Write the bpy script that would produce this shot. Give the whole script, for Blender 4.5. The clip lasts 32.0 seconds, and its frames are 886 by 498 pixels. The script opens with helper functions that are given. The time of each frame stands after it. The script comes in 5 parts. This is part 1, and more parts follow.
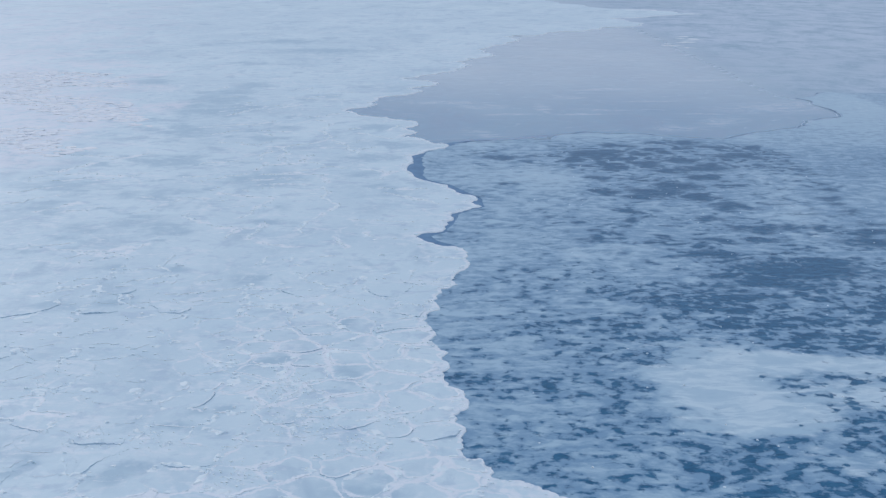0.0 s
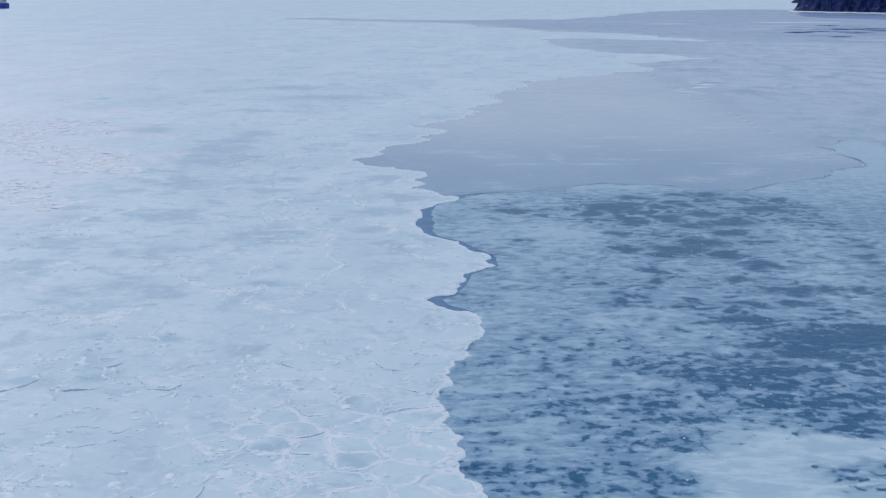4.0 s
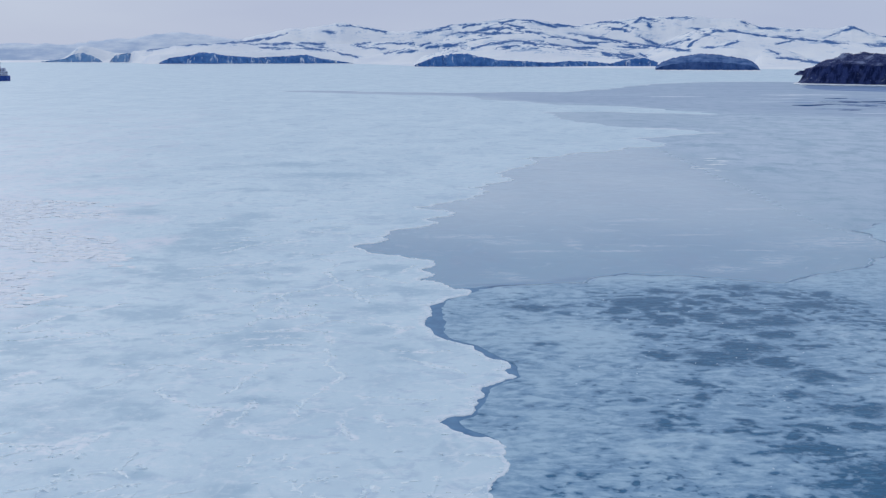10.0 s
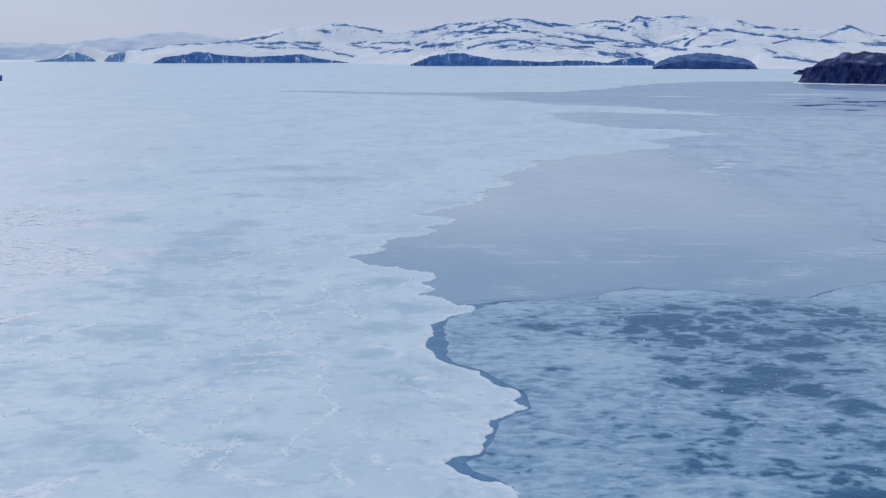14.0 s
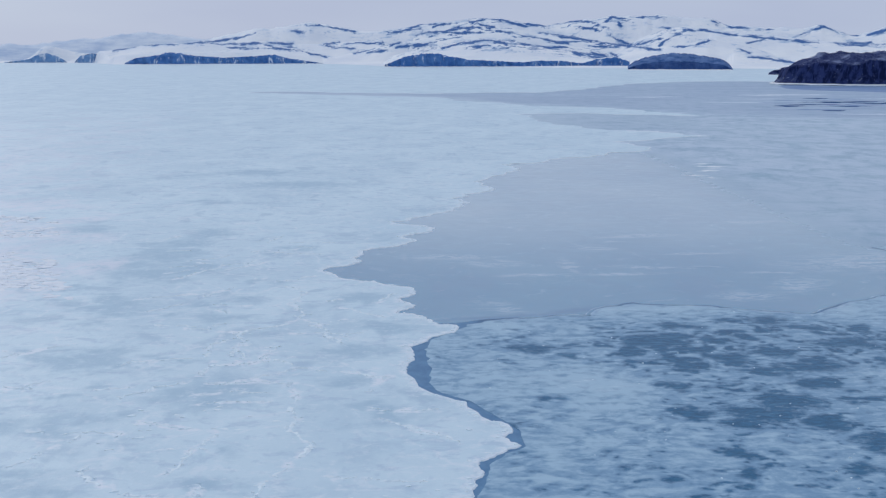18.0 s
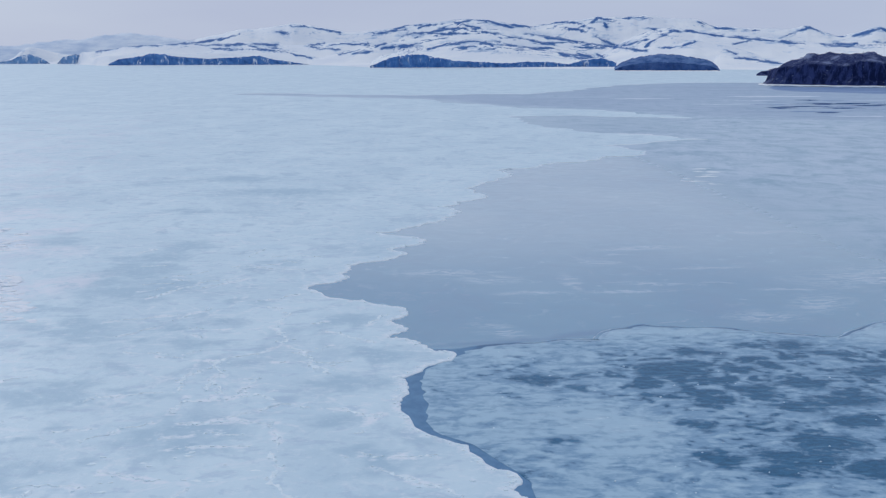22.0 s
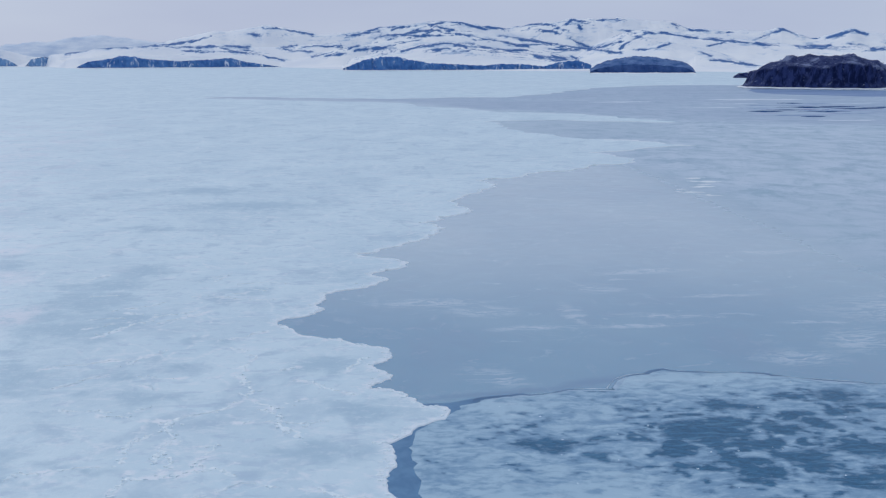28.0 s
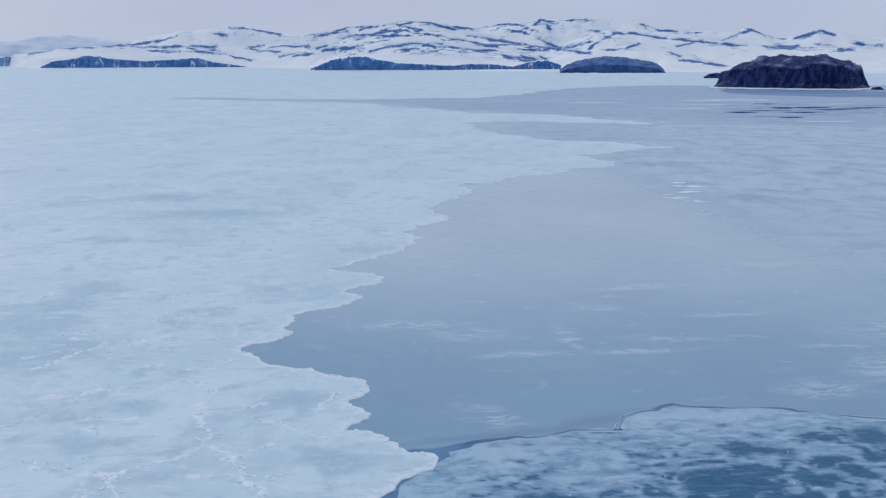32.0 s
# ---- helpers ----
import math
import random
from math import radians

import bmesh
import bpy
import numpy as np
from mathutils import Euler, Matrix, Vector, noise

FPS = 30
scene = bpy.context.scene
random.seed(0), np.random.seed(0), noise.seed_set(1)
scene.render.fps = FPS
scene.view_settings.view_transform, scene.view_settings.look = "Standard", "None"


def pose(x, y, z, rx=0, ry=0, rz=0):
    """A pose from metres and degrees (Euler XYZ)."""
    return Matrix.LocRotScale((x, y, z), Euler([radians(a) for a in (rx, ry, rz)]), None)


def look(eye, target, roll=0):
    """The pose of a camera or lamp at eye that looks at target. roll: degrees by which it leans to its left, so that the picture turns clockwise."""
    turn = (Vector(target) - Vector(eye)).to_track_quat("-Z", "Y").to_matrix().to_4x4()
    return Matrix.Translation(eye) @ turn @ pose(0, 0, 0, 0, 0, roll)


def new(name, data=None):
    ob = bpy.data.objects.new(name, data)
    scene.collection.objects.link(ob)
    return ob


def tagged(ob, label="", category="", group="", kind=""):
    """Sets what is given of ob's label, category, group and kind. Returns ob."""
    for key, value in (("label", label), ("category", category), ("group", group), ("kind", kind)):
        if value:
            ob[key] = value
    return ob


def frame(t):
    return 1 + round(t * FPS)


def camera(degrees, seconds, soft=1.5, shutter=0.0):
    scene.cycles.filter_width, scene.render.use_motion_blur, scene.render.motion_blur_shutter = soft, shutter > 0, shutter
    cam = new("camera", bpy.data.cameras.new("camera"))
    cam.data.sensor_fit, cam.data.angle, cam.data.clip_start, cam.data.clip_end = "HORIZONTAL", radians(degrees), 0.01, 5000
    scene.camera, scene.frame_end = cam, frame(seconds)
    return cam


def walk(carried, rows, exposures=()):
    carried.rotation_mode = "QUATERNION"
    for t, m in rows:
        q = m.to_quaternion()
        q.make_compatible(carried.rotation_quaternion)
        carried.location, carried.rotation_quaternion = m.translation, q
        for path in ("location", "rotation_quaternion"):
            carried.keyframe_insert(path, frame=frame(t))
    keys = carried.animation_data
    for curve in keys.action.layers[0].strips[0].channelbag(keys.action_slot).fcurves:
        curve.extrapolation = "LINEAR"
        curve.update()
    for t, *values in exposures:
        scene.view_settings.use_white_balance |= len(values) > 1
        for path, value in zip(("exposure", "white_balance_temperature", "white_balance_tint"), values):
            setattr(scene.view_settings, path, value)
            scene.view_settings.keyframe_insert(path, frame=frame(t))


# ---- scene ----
from collections import defaultdict

from mathutils.geometry import delaunay_2d_cdt
from mathutils.kdtree import KDTree

# ---- camera ----
cam = camera(38.8, 32.0, soft=1.3)
# seconds, x, y, z in metres, then heading, pitch and lean to the right in degrees
ROWS = [
    (0.0, 2.30, -32.57, 44.78, -0.375, -14.215, -0.131),
    (0.5, 2.21, -30.99, 44.75, -0.336, -14.194, -0.154),
    (1.0, 2.12, -29.40, 44.72, -0.298, -14.095, -0.166),
    (1.5, 2.01, -27.80, 44.70, -0.258, -13.893, -0.160),
    (2.0, 1.91, -26.19, 44.68, -0.224, -13.610, -0.137),
    (2.5, 1.81, -24.56, 44.66, -0.201, -13.278, -0.104),
    (3.0, 1.71, -22.90, 44.64, -0.168, -12.940, -0.073),
    (3.5, 1.62, -21.21, 44.62, -0.123, -12.610, -0.048),
    (5.5, 1.16, -13.74, 44.49, -0.046, -11.230, 0.103),
    (6.0, 0.98, -11.78, 44.50, -0.049, -10.908, 0.096),
    (6.5, 0.80, -9.82, 44.54, -0.055, -10.593, 0.085),
    (7.0, 0.61, -7.83, 44.60, -0.056, -10.283, 0.069),
    (7.5, 0.43, -5.85, 44.69, -0.039, -9.969, 0.051),
    (8.0, 0.27, -3.88, 44.80, -0.016, -9.655, 0.034),
    (8.5, 0.11, -1.91, 44.92, 0.005, -9.342, 0.019),
    (9.0, 0.00, -0.00, 45.00, -0.000, -9.080, -0.004),
    (9.5, -0.12, 1.88, 45.04, -0.018, -9.083, 0.006),
    (10.0, -0.23, 3.73, 45.07, -0.025, -9.094, 0.013),
    (10.5, -0.34, 5.60, 45.10, -0.029, -9.107, 0.020),
    (11.0, -0.44, 7.48, 45.13, -0.032, -9.116, 0.028),
    (11.5, -0.56, 9.37, 45.16, -0.037, -9.120, 0.042),
    (12.0, -0.70, 11.29, 45.18, -0.045, -9.121, 0.055),
    (12.5, -0.83, 13.23, 45.19, -0.060, -9.118, 0.062),
    (13.0, -0.97, 15.18, 45.19, -0.087, -9.121, 0.058),
    (13.5, -1.10, 17.13, 45.18, -0.124, -9.126, 0.045),
    (15.5, -1.66, 25.00, 45.06, -0.725, -9.125, 0.048),
    (16.0, -1.76, 26.96, 45.06, -0.878, -9.119, 0.054),
    (16.5, -1.85, 28.92, 45.05, -1.018, -9.117, 0.057),
    (17.0, -1.95, 30.89, 45.04, -1.146, -9.118, 0.062),
    (17.5, -2.07, 32.88, 45.02, -1.271, -9.113, 0.079),
    (18.0, -2.20, 34.90, 45.00, -1.392, -9.108, 0.102),
    (18.5, -2.34, 36.96, 44.97, -1.503, -9.102, 0.120),
    (19.0, -2.48, 39.08, 44.97, -1.618, -9.096, 0.124),
    (19.5, -2.63, 41.24, 44.98, -1.722, -9.085, 0.114),
    (20.0, -2.77, 43.42, 45.01, -1.811, -9.079, 0.103),
    (20.5, -2.92, 45.61, 45.03, -1.866, -9.076, 0.101),
    (21.0, -3.05, 47.81, 45.05, -1.917, -9.078, 0.106),
    (21.5, -3.18, 50.03, 45.06, -1.980, -9.073, 0.110),
    (22.0, -3.30, 52.28, 45.08, -2.060, -9.066, 0.113),
    (22.5, -3.41, 54.55, 45.11, -2.146, -9.060, 0.114),
    (23.0, -3.52, 56.84, 45.15, -2.232, -9.054, 0.120),
    (23.5, -3.63, 59.15, 45.20, -2.316, -9.049, 0.129),
    (24.0, -3.73, 61.46, 45.26, -2.399, -9.038, 0.142),
    (24.5, -3.84, 63.78, 45.32, -2.476, -9.026, 0.150),
    (25.0, -3.93, 66.10, 45.37, -2.557, -9.018, 0.156),
    (25.5, -4.02, 68.41, 45.41, -2.644, -9.017, 0.161),
    (27.5, -4.40, 77.50, 45.39, -3.159, -8.984, 0.164),
    (28.0, -4.52, 79.90, 45.37, -3.274, -8.980, 0.149),
    (28.5, -4.63, 82.32, 45.35, -3.396, -8.978, 0.137),
    (29.0, -4.75, 84.78, 45.32, -3.539, -8.981, 0.126),
    (29.5, -4.85, 87.28, 45.28, -3.700, -8.984, 0.115),
    (30.0, -4.94, 89.83, 45.23, -3.876, -8.986, 0.111),
    (30.5, -5.03, 92.42, 45.17, -4.063, -8.982, 0.114),
    (31.0, -5.11, 95.06, 45.09, -4.273, -8.976, 0.118),
    (31.5, -5.21, 97.72, 44.99, -4.497, -8.971, 0.112),
    (32.0, -5.31, 100.39, 44.86, -4.725, -8.969, 0.096),
]


def aim(x, y, z, heading, pitch, lean):
    h, p = radians(heading), radians(pitch)
    way = Vector((-math.sin(h) * math.cos(p), math.cos(h) * math.cos(p), math.sin(p)))
    return look((x, y, z), Vector((x, y, z)) + 100 * way, -lean)


walk(cam, [(t, aim(*row)) for t, *row in ROWS])

# ---- light: an overcast winter day ----
SUN_UP, SUN_ROUND = 28.0, -35.0   # degrees above the horizon; round from north (+y), minus to the west
world = bpy.data.worlds.new("overcast_sky")
scene.world = world
world.use_nodes = True
wt = world.node_tree
wt.nodes.clear()
w_out = wt.nodes.new("ShaderNodeOutputWorld")
w_add = wt.nodes.new("ShaderNodeAddShader")
w_sky = wt.nodes.new("ShaderNodeTexSky")
w_sky.sky_type, w_sky.sun_disc = "NISHITA", False
w_sky.sun_elevation, w_sky.sun_rotation = radians(SUN_UP), radians(SUN_ROUND)
w_blue = wt.nodes.new("ShaderNodeBackground")
w_blue.inputs["Strength"].default_value = 0.003
w_cloud = wt.nodes.new("ShaderNodeBackground")
w_cloud.inputs["Strength"].default_value = 1.0
w_pos = wt.nodes.new("ShaderNodeTexCoord")
w_sep = wt.nodes.new("ShaderNodeSeparateXYZ")
w_ramp = wt.nodes.new("ShaderNodeValToRGB")
w_ramp.color_ramp.elements[0].position = 0.0
w_ramp.color_ramp.elements[0].color = (0.432, 0.50, 0.662, 1)
w_ramp.color_ramp.elements[1].position = 0.8
w_ramp.color_ramp.elements[1].color = (0.52, 0.60, 0.735, 1)
w_mid = w_ramp.color_ramp.elements.new(0.06)
w_mid.color = (0.428, 0.495, 0.66, 1)
w_noise = wt.nodes.new("ShaderNodeTexNoise")
w_noise.inputs["Scale"].default_value = 3.0
w_noise.inputs["Detail"].default_value = 4.0
w_map = wt.nodes.new("ShaderNodeMapping")
w_map.inputs["Scale"].default_value = (1, 1, 5)
w_mix = wt.nodes.new("ShaderNodeMix")
w_mix.data_type, w_mix.blend_type = "RGBA", "OVERLAY"
w_mix.inputs["Factor"].default_value = 0.16
wt.links.new(w_pos.outputs["Generated"], w_sep.inputs[0])
wt.links.new(w_sep.outputs["Z"], w_ramp.inputs["Fac"])
wt.links.new(w_pos.outputs["Generated"], w_map.inputs["Vector"])
wt.links.new(w_map.outputs[0], w_noise.inputs["Vector"])
wt.links.new(w_ramp.outputs["Color"], w_mix.inputs["A"])
wt.links.new(w_noise.outputs["Fac"], w_mix.inputs["B"])
wt.links.new(w_mix.outputs["Result"], w_cloud.inputs["Color"])
wt.links.new(w_sky.outputs["Color"], w_blue.inputs["Color"])
wt.links.new(w_blue.outputs[0], w_add.inputs[0])
wt.links.new(w_cloud.outputs[0], w_add.inputs[1])
wt.links.new(w_add.outputs[0], w_out.inputs["Surface"])

sun = new("sun", bpy.data.lights.new("sun", "SUN"))
sun.data.energy, sun.data.angle, sun.data.color = 0.7, radians(14), (1.0, 0.975, 0.95)
sun_way = Vector((math.sin(radians(SUN_ROUND)) * math.cos(radians(SUN_UP)), math.cos(radians(SUN_ROUND)) * math.cos(radians(SUN_UP)), math.sin(radians(SUN_UP))))
sun.matrix_world = look(sun_way * 300, (0, 0, 0))


# ---- small tools ----
def lattice(ix, iy, seed):
    v = np.sin(ix * 127.1 + iy * 311.7 + seed * 74.7) * 43758.5453
    return v - np.floor(v)


def value_noise(x, y, seed=0):
    x, y = np.asarray(x, float), np.asarray(y, float)
    ix, iy = np.floor(x), np.floor(y)
    fx, fy = x - ix, y - iy
    fx, fy = fx * fx * (3 - 2 * fx), fy * fy * (3 - 2 * fy)
    a = lattice(ix, iy, seed) * (1 - fx) + lattice(ix + 1, iy, seed) * fx
    b = lattice(ix, iy + 1, seed) * (1 - fx) + lattice(ix + 1, iy + 1, seed) * fx
    return a * (1 - fy) + b * fy


def fbm(x, y, seed=0, octaves=4):
    """Layered noise, about -0.5 to 0.5."""
    total, size = 0.0, 1.0
    for k in range(octaves):
        c, w = math.cos(0.6 + 1.1 * k) * 2 ** k, math.sin(0.6 + 1.1 * k) * 2 ** k
        total = total + size * (value_noise(np.asarray(x) * c - np.asarray(y) * w, np.asarray(x) * w + np.asarray(y) * c, seed + 13 * k) - 0.5)
        size *= 0.5
    return total


def smooth(lo, hi, v):
    s = np.clip((np.asarray(v, float) - lo) / (hi - lo), 0, 1)
    return s * s * (3 - 2 * s)


def polar(bearing, distance):
    b = np.radians(bearing)
    return np.sin(b) * distance, np.cos(b) * distance


def grid_mesh(name, X, Y, Z, material, wrap=False, **floats):
    """A mesh over a grid of points; floats become attributes of the points."""
    rows_n, cols_n = X.shape
    verts = np.stack([X, Y, Z], -1).reshape(-1, 3)
    i = np.arange(rows_n * cols_n).reshape(rows_n, cols_n)
    if wrap:
        i = np.concatenate([i, i[:, :1]], 1)
    quads = np.stack([i[:-1, :-1], i[:-1, 1:], i[1:, 1:], i[1:, :-1]], -1).reshape(-1, 4)
    me = bpy.data.meshes.new(name)
    me.from_pydata(verts.tolist(), [], quads.tolist())
    for key, value in floats.items():
        me.attributes.new(key, "FLOAT", "POINT").data.foreach_set("value", np.asarray(value, np.float32).ravel())
    me.materials.append(material)
    me.shade_smooth()
    return me


def part(name, data, material, parent, label=""):
    """Links a bmesh or a mesh as one object under a thing."""
    if isinstance(data, bmesh.types.BMesh):
        me = bpy.data.meshes.new(name)
        bmesh.ops.recalc_face_normals(data, faces=data.faces)
        data.to_mesh(me)
        data.free()
        me.materials.append(material)
        data = me
    ob = new(name, data)
    ob.parent = parent
    return tagged(ob, label)


def roughen(points, levels, amount, seed, closed=False):
    """An outline made uneven by halving its sides again and again."""
    rng = random.Random(seed)
    pts = [Vector((p[0], p[1], 0)) for p in points]
    for _ in range(levels):
        out = []
        n = len(pts)
        for k in range(n if closed else n - 1):
            a, b = pts[k], pts[(k + 1) % n]
            d = b - a
            side = Vector((-d.y, d.x, 0))
            cap = min(1.0, (5.0 + max(0.0, a.y) / 30) / max(d.length, 0.01))
            out += [a, (a + b) / 2 + side * amount * cap * rng.uniform(-1, 1) + d * 0.15 * rng.uniform(-1, 1)]
        if not closed:
            out.append(pts[-1])
        pts = out
    return [(p.x, p.y) for p in pts]


def inside(px, py, outline):
    px, py = np.asarray(px, float), np.asarray(py, float)
    hit = np.zeros(px.shape, bool)
    n = len(outline)
    for k in range(n):
        (x0, y0), (x1, y1) = outline[k], outline[(k + 1) % n]
        if y0 != y1:
            hit ^= ((y0 > py) != (y1 > py)) & (px < (x1 - x0) * (py - y0) / (y1 - y0) + x0)
    return hit


def slab_mesh(name, outline, top, bottom, material, edge_material=None, lip=0.0):
    """A flat sheet with that outline and a thickness, its rim sloping outwards by lip."""
    bm = bmesh.new()
    loop = [bm.verts.new((x, y, top)) for x, y in outline]
    edges = [bm.edges.new((loop[k], loop[(k + 1) % len(loop)])) for k in range(len(loop))]
    bmesh.ops.triangle_fill(bm, use_beauty=True, use_dissolve=False, edges=edges)
    for f in bm.faces:
        if f.normal.z < 0:
            f.normal_flip()
    n = len(outline)
    low = []
    for k in range(n):
        a, b = Vector(outline[k - 1]), Vector(outline[(k + 1) % n])
        d = (b - a).normalized()
        low.append(bm.verts.new((outline[k][0] + d.y * lip, outline[k][1] - d.x * lip, bottom)))
    for k in range(n):
        f = bm.faces.new((loop[k], low[k], low[(k + 1) % n], loop[(k + 1) % n]))
        f.material_index = 1 if edge_material else 0
    me = bpy.data.meshes.new(name)
    bm.to_mesh(me)
    bm.free()
    me.materials.append(material)
    if edge_material:
        me.materials.append(edge_material)
    return me


def sheet_mesh(name, outline, filling, top, bottom, material, edge_material=None, lip=0.0, **fields):
    """A sheet with that outline and a thickness, cut into triangles fine enough to carry fields of the place as attributes."""
    loop = [Vector(p) for p in outline]
    fx, fy = (np.concatenate([f[k].ravel() for f in filling]) for k in (0, 1))
    keep = inside(fx, fy, outline)
    spots = loop + [Vector(p) for p in np.stack([fx[keep], fy[keep]], -1).tolist()]
    n = len(loop)
    flat, _, tris, _, _, _ = delaunay_2d_cdt(spots, [(k, (k + 1) % n) for k in range(n)], [], 1, 1e-4)
    verts = [(p.x, p.y, top) for p in flat]
    faces = [tuple(f) for f in tris]
    base = len(verts)
    for k in range(n):
        a, b = Vector(outline[k - 1]), Vector(outline[(k + 1) % n])
        d = (b - a).normalized()
        verts += [(*outline[k], top), (outline[k][0] + d.y * lip, outline[k][1] - d.x * lip, bottom)]
    sides = [(base + 2 * k, base + 2 * k + 1, base + 2 * ((k + 1) % n) + 1, base + 2 * ((k + 1) % n)) for k in range(n)]
    me = bpy.data.meshes.new(name)
    me.from_pydata(verts, [], faces + sides)
    me.materials.append(material)
    if edge_material:
        me.materials.append(edge_material)
        me.polygons.foreach_set("material_index", np.array([0] * len(faces) + [1] * n, np.int32))
    at = np.array(verts)
    for key, field in fields.items():
        me.attributes.new(key, "FLOAT", "POINT").data.foreach_set("value", np.asarray(field(at[:, 0], at[:, 1]), np.float32))
    return me


def mesh_grid(x0, x1, y0, y1, dx, dy):
    """Points for a sheet, every other row shifted."""
    X, Y = np.meshgrid(np.arange(x0, x1, dx), np.arange(y0, y1, dy))
    return X + np.where(np.arange(len(Y)) % 2, dx / 2, 0)[:, None], Y


def ovals(X, Y, table, power=2.0):
    """How far inside the nearest of some ovals a place lies: one in the middle, nothing outside."""
    best = np.zeros_like(X)
    for x, y, rx, ry in table:
        d = ((X - x) / rx) ** 2 + ((Y - y) / ry) ** 2
        best = np.maximum(best, np.exp(-0.8 * np.minimum(d, 40) ** (power / 2)))
    return best


def nearness(X, Y, points, reach):
    """One on the points, falling to nothing at the reach."""
    tree = KDTree(len(points))
    for k, p in enumerate(points):
        tree.insert((p[0], p[1], 0), k)
    tree.balance()
    box = np.array(points)
    lo, hi = box.min(0) - reach, box.max(0) + reach
    out = np.zeros(len(X))
    for k in np.nonzero((X > lo[0]) & (X < hi[0]) & (Y > lo[1]) & (Y < hi[1]))[0]:
        out[k] = max(0.0, 1 - tree.find((X[k], Y[k], 0))[2] / reach)
    return out


# ---- materials ----
class Nodes:
    """Builds one node material."""

    def __init__(self, name, rough=0.6, spec=0.3):
        self.mat = bpy.data.materials.new(name)
        self.mat.use_nodes = True
        self.t = self.mat.node_tree
        self.b = self.t.nodes["Principled BSDF"]
        self.b.inputs["Roughness"].default_value = rough
        self.b.inputs["Specular IOR Level"].default_value = spec
        self.pos = self.t.nodes.new("ShaderNodeNewGeometry").outputs["Position"]

    def put(self, socket, value):
        if hasattr(value, "is_linked"):
            self.t.links.new(value, socket)
        else:
            socket.default_value = value

    def scaled(self, scale, turn=0.0, vector=None):
        m = self.t.nodes.new("ShaderNodeMapping")
        self.put(m.inputs["Vector"], vector or self.pos)
        m.inputs["Rotation"].default_value = (0, 0, radians(turn))
        m.inputs["Scale"].default_value = scale
        return m.outputs[0]

    def noise(self, scale, detail=5.0, rough=0.55, turn=0.0, warp=0.0, vector=None):
        n = self.t.nodes.new("ShaderNodeTexNoise")
        self.put(n.inputs["Vector"], self.scaled(scale if isinstance(scale, tuple) else (scale,) * 3, turn, vector))
        n.inputs["Scale"].default_value = 1.0
        n.inputs["Detail"].default_value = detail
        n.inputs["Roughness"].default_value = rough
        n.inputs["Distortion"].default_value = warp
        return n.outputs["Fac"]

    def cells(self, scale, feature="DISTANCE_TO_EDGE", vector=None):
        n = self.t.nodes.new("ShaderNodeTexVoronoi")
        n.feature = feature
        self.put(n.inputs["Vector"], self.scaled(scale if isinstance(scale, tuple) else (scale,) * 3, 0, vector))
        n.inputs["Scale"].default_value = 1.0
        return n.outputs["Distance"]

    def swirled(self, *pushes):
        """The place, pushed to and fro by noise of several sizes: (scale, metres) each."""
        at = self.pos
        for scale, amount in pushes:
            n = self.t.nodes.new("ShaderNodeTexNoise")
            self.put(n.inputs["Vector"], self.pos)
            n.inputs["Scale"].default_value = scale
            n.inputs["Detail"].default_value = 3
            v = self.t.nodes.new("ShaderNodeVectorMath")
            v.operation = "SUBTRACT"
            self.put(v.inputs[0], n.outputs["Color"])
            v.inputs[1].default_value = (0.5, 0.5, 0.5)
            w = self.t.nodes.new("ShaderNodeVectorMath")
            w.operation = "MULTIPLY_ADD"
            self.put(w.inputs[0], v.outputs[0])
            w.inputs[1].default_value = (amount, amount, 0)
            self.put(w.inputs[2], at)
            at = w.outputs[0]
        return at

    def stretch(self, vector, x, y, rx, ry, turn):
        """One at the middle of an oval stretch, nothing outside it."""
        p = self.t.nodes.new("ShaderNodeMapping")
        p.vector_type = "TEXTURE"
        self.put(p.inputs["Vector"], vector)
        p.inputs["Location"].default_value = (x, y, 0)
        p.inputs["Rotation"].default_value = (0, 0, radians(turn))
        p.inputs["Scale"].default_value = (rx, ry, 1000)
        n = self.t.nodes.new("ShaderNodeVectorMath")
        n.operation = "LENGTH"
        self.put(n.inputs[0], p.outputs[0])
        return n.outputs["Value"]

    def math(self, op, a, b=0.0, clamp=False):
        n = self.t.nodes.new("ShaderNodeMath")
        n.operation, n.use_clamp = op, clamp
        self.put(n.inputs[0], a)
        self.put(n.inputs[1], b)
        return n.outputs[0]

    def step(self, v, lo, hi):
        n = self.t.nodes.new("ShaderNodeMapRange")
        n.interpolation_type = "SMOOTHSTEP"
        self.put(n.inputs["Value"], v)
        self.put(n.inputs["From Min"], lo)
        self.put(n.inputs["From Max"], hi)
        return n.outputs["Result"]

    def mix(self, fac, a, b):
        n = self.t.nodes.new("ShaderNodeMix")
        n.data_type = "RGBA"
        self.put(n.inputs["Factor"], fac)
        for key, v in (("A", a), ("B", b)):
            self.put(n.inputs[key], v if hasattr(v, "is_linked") else (*v, 1))
        return n.outputs["Result"]

    def value(self, name):
        n = self.t.nodes.new("ShaderNodeAttribute")
        n.attribute_name = name
        return n.outputs["Fac"]

    def bump(self, height, distance, strength=1.0):
        n = self.t.nodes.new("ShaderNodeBump")
        n.inputs["Strength"].default_value = strength
        n.inputs["Distance"].default_value = distance
        self.put(n.inputs["Height"], height)
        self.put(self.b.inputs["Normal"], n.outputs[0])

    def done(self, colour, rough=None):
        self.put(self.b.inputs["Base Color"], colour if hasattr(colour, "is_linked") else (*colour, 1))
        if rough is not None:
            self.put(self.b.inputs["Roughness"], rough)
        return self.mat


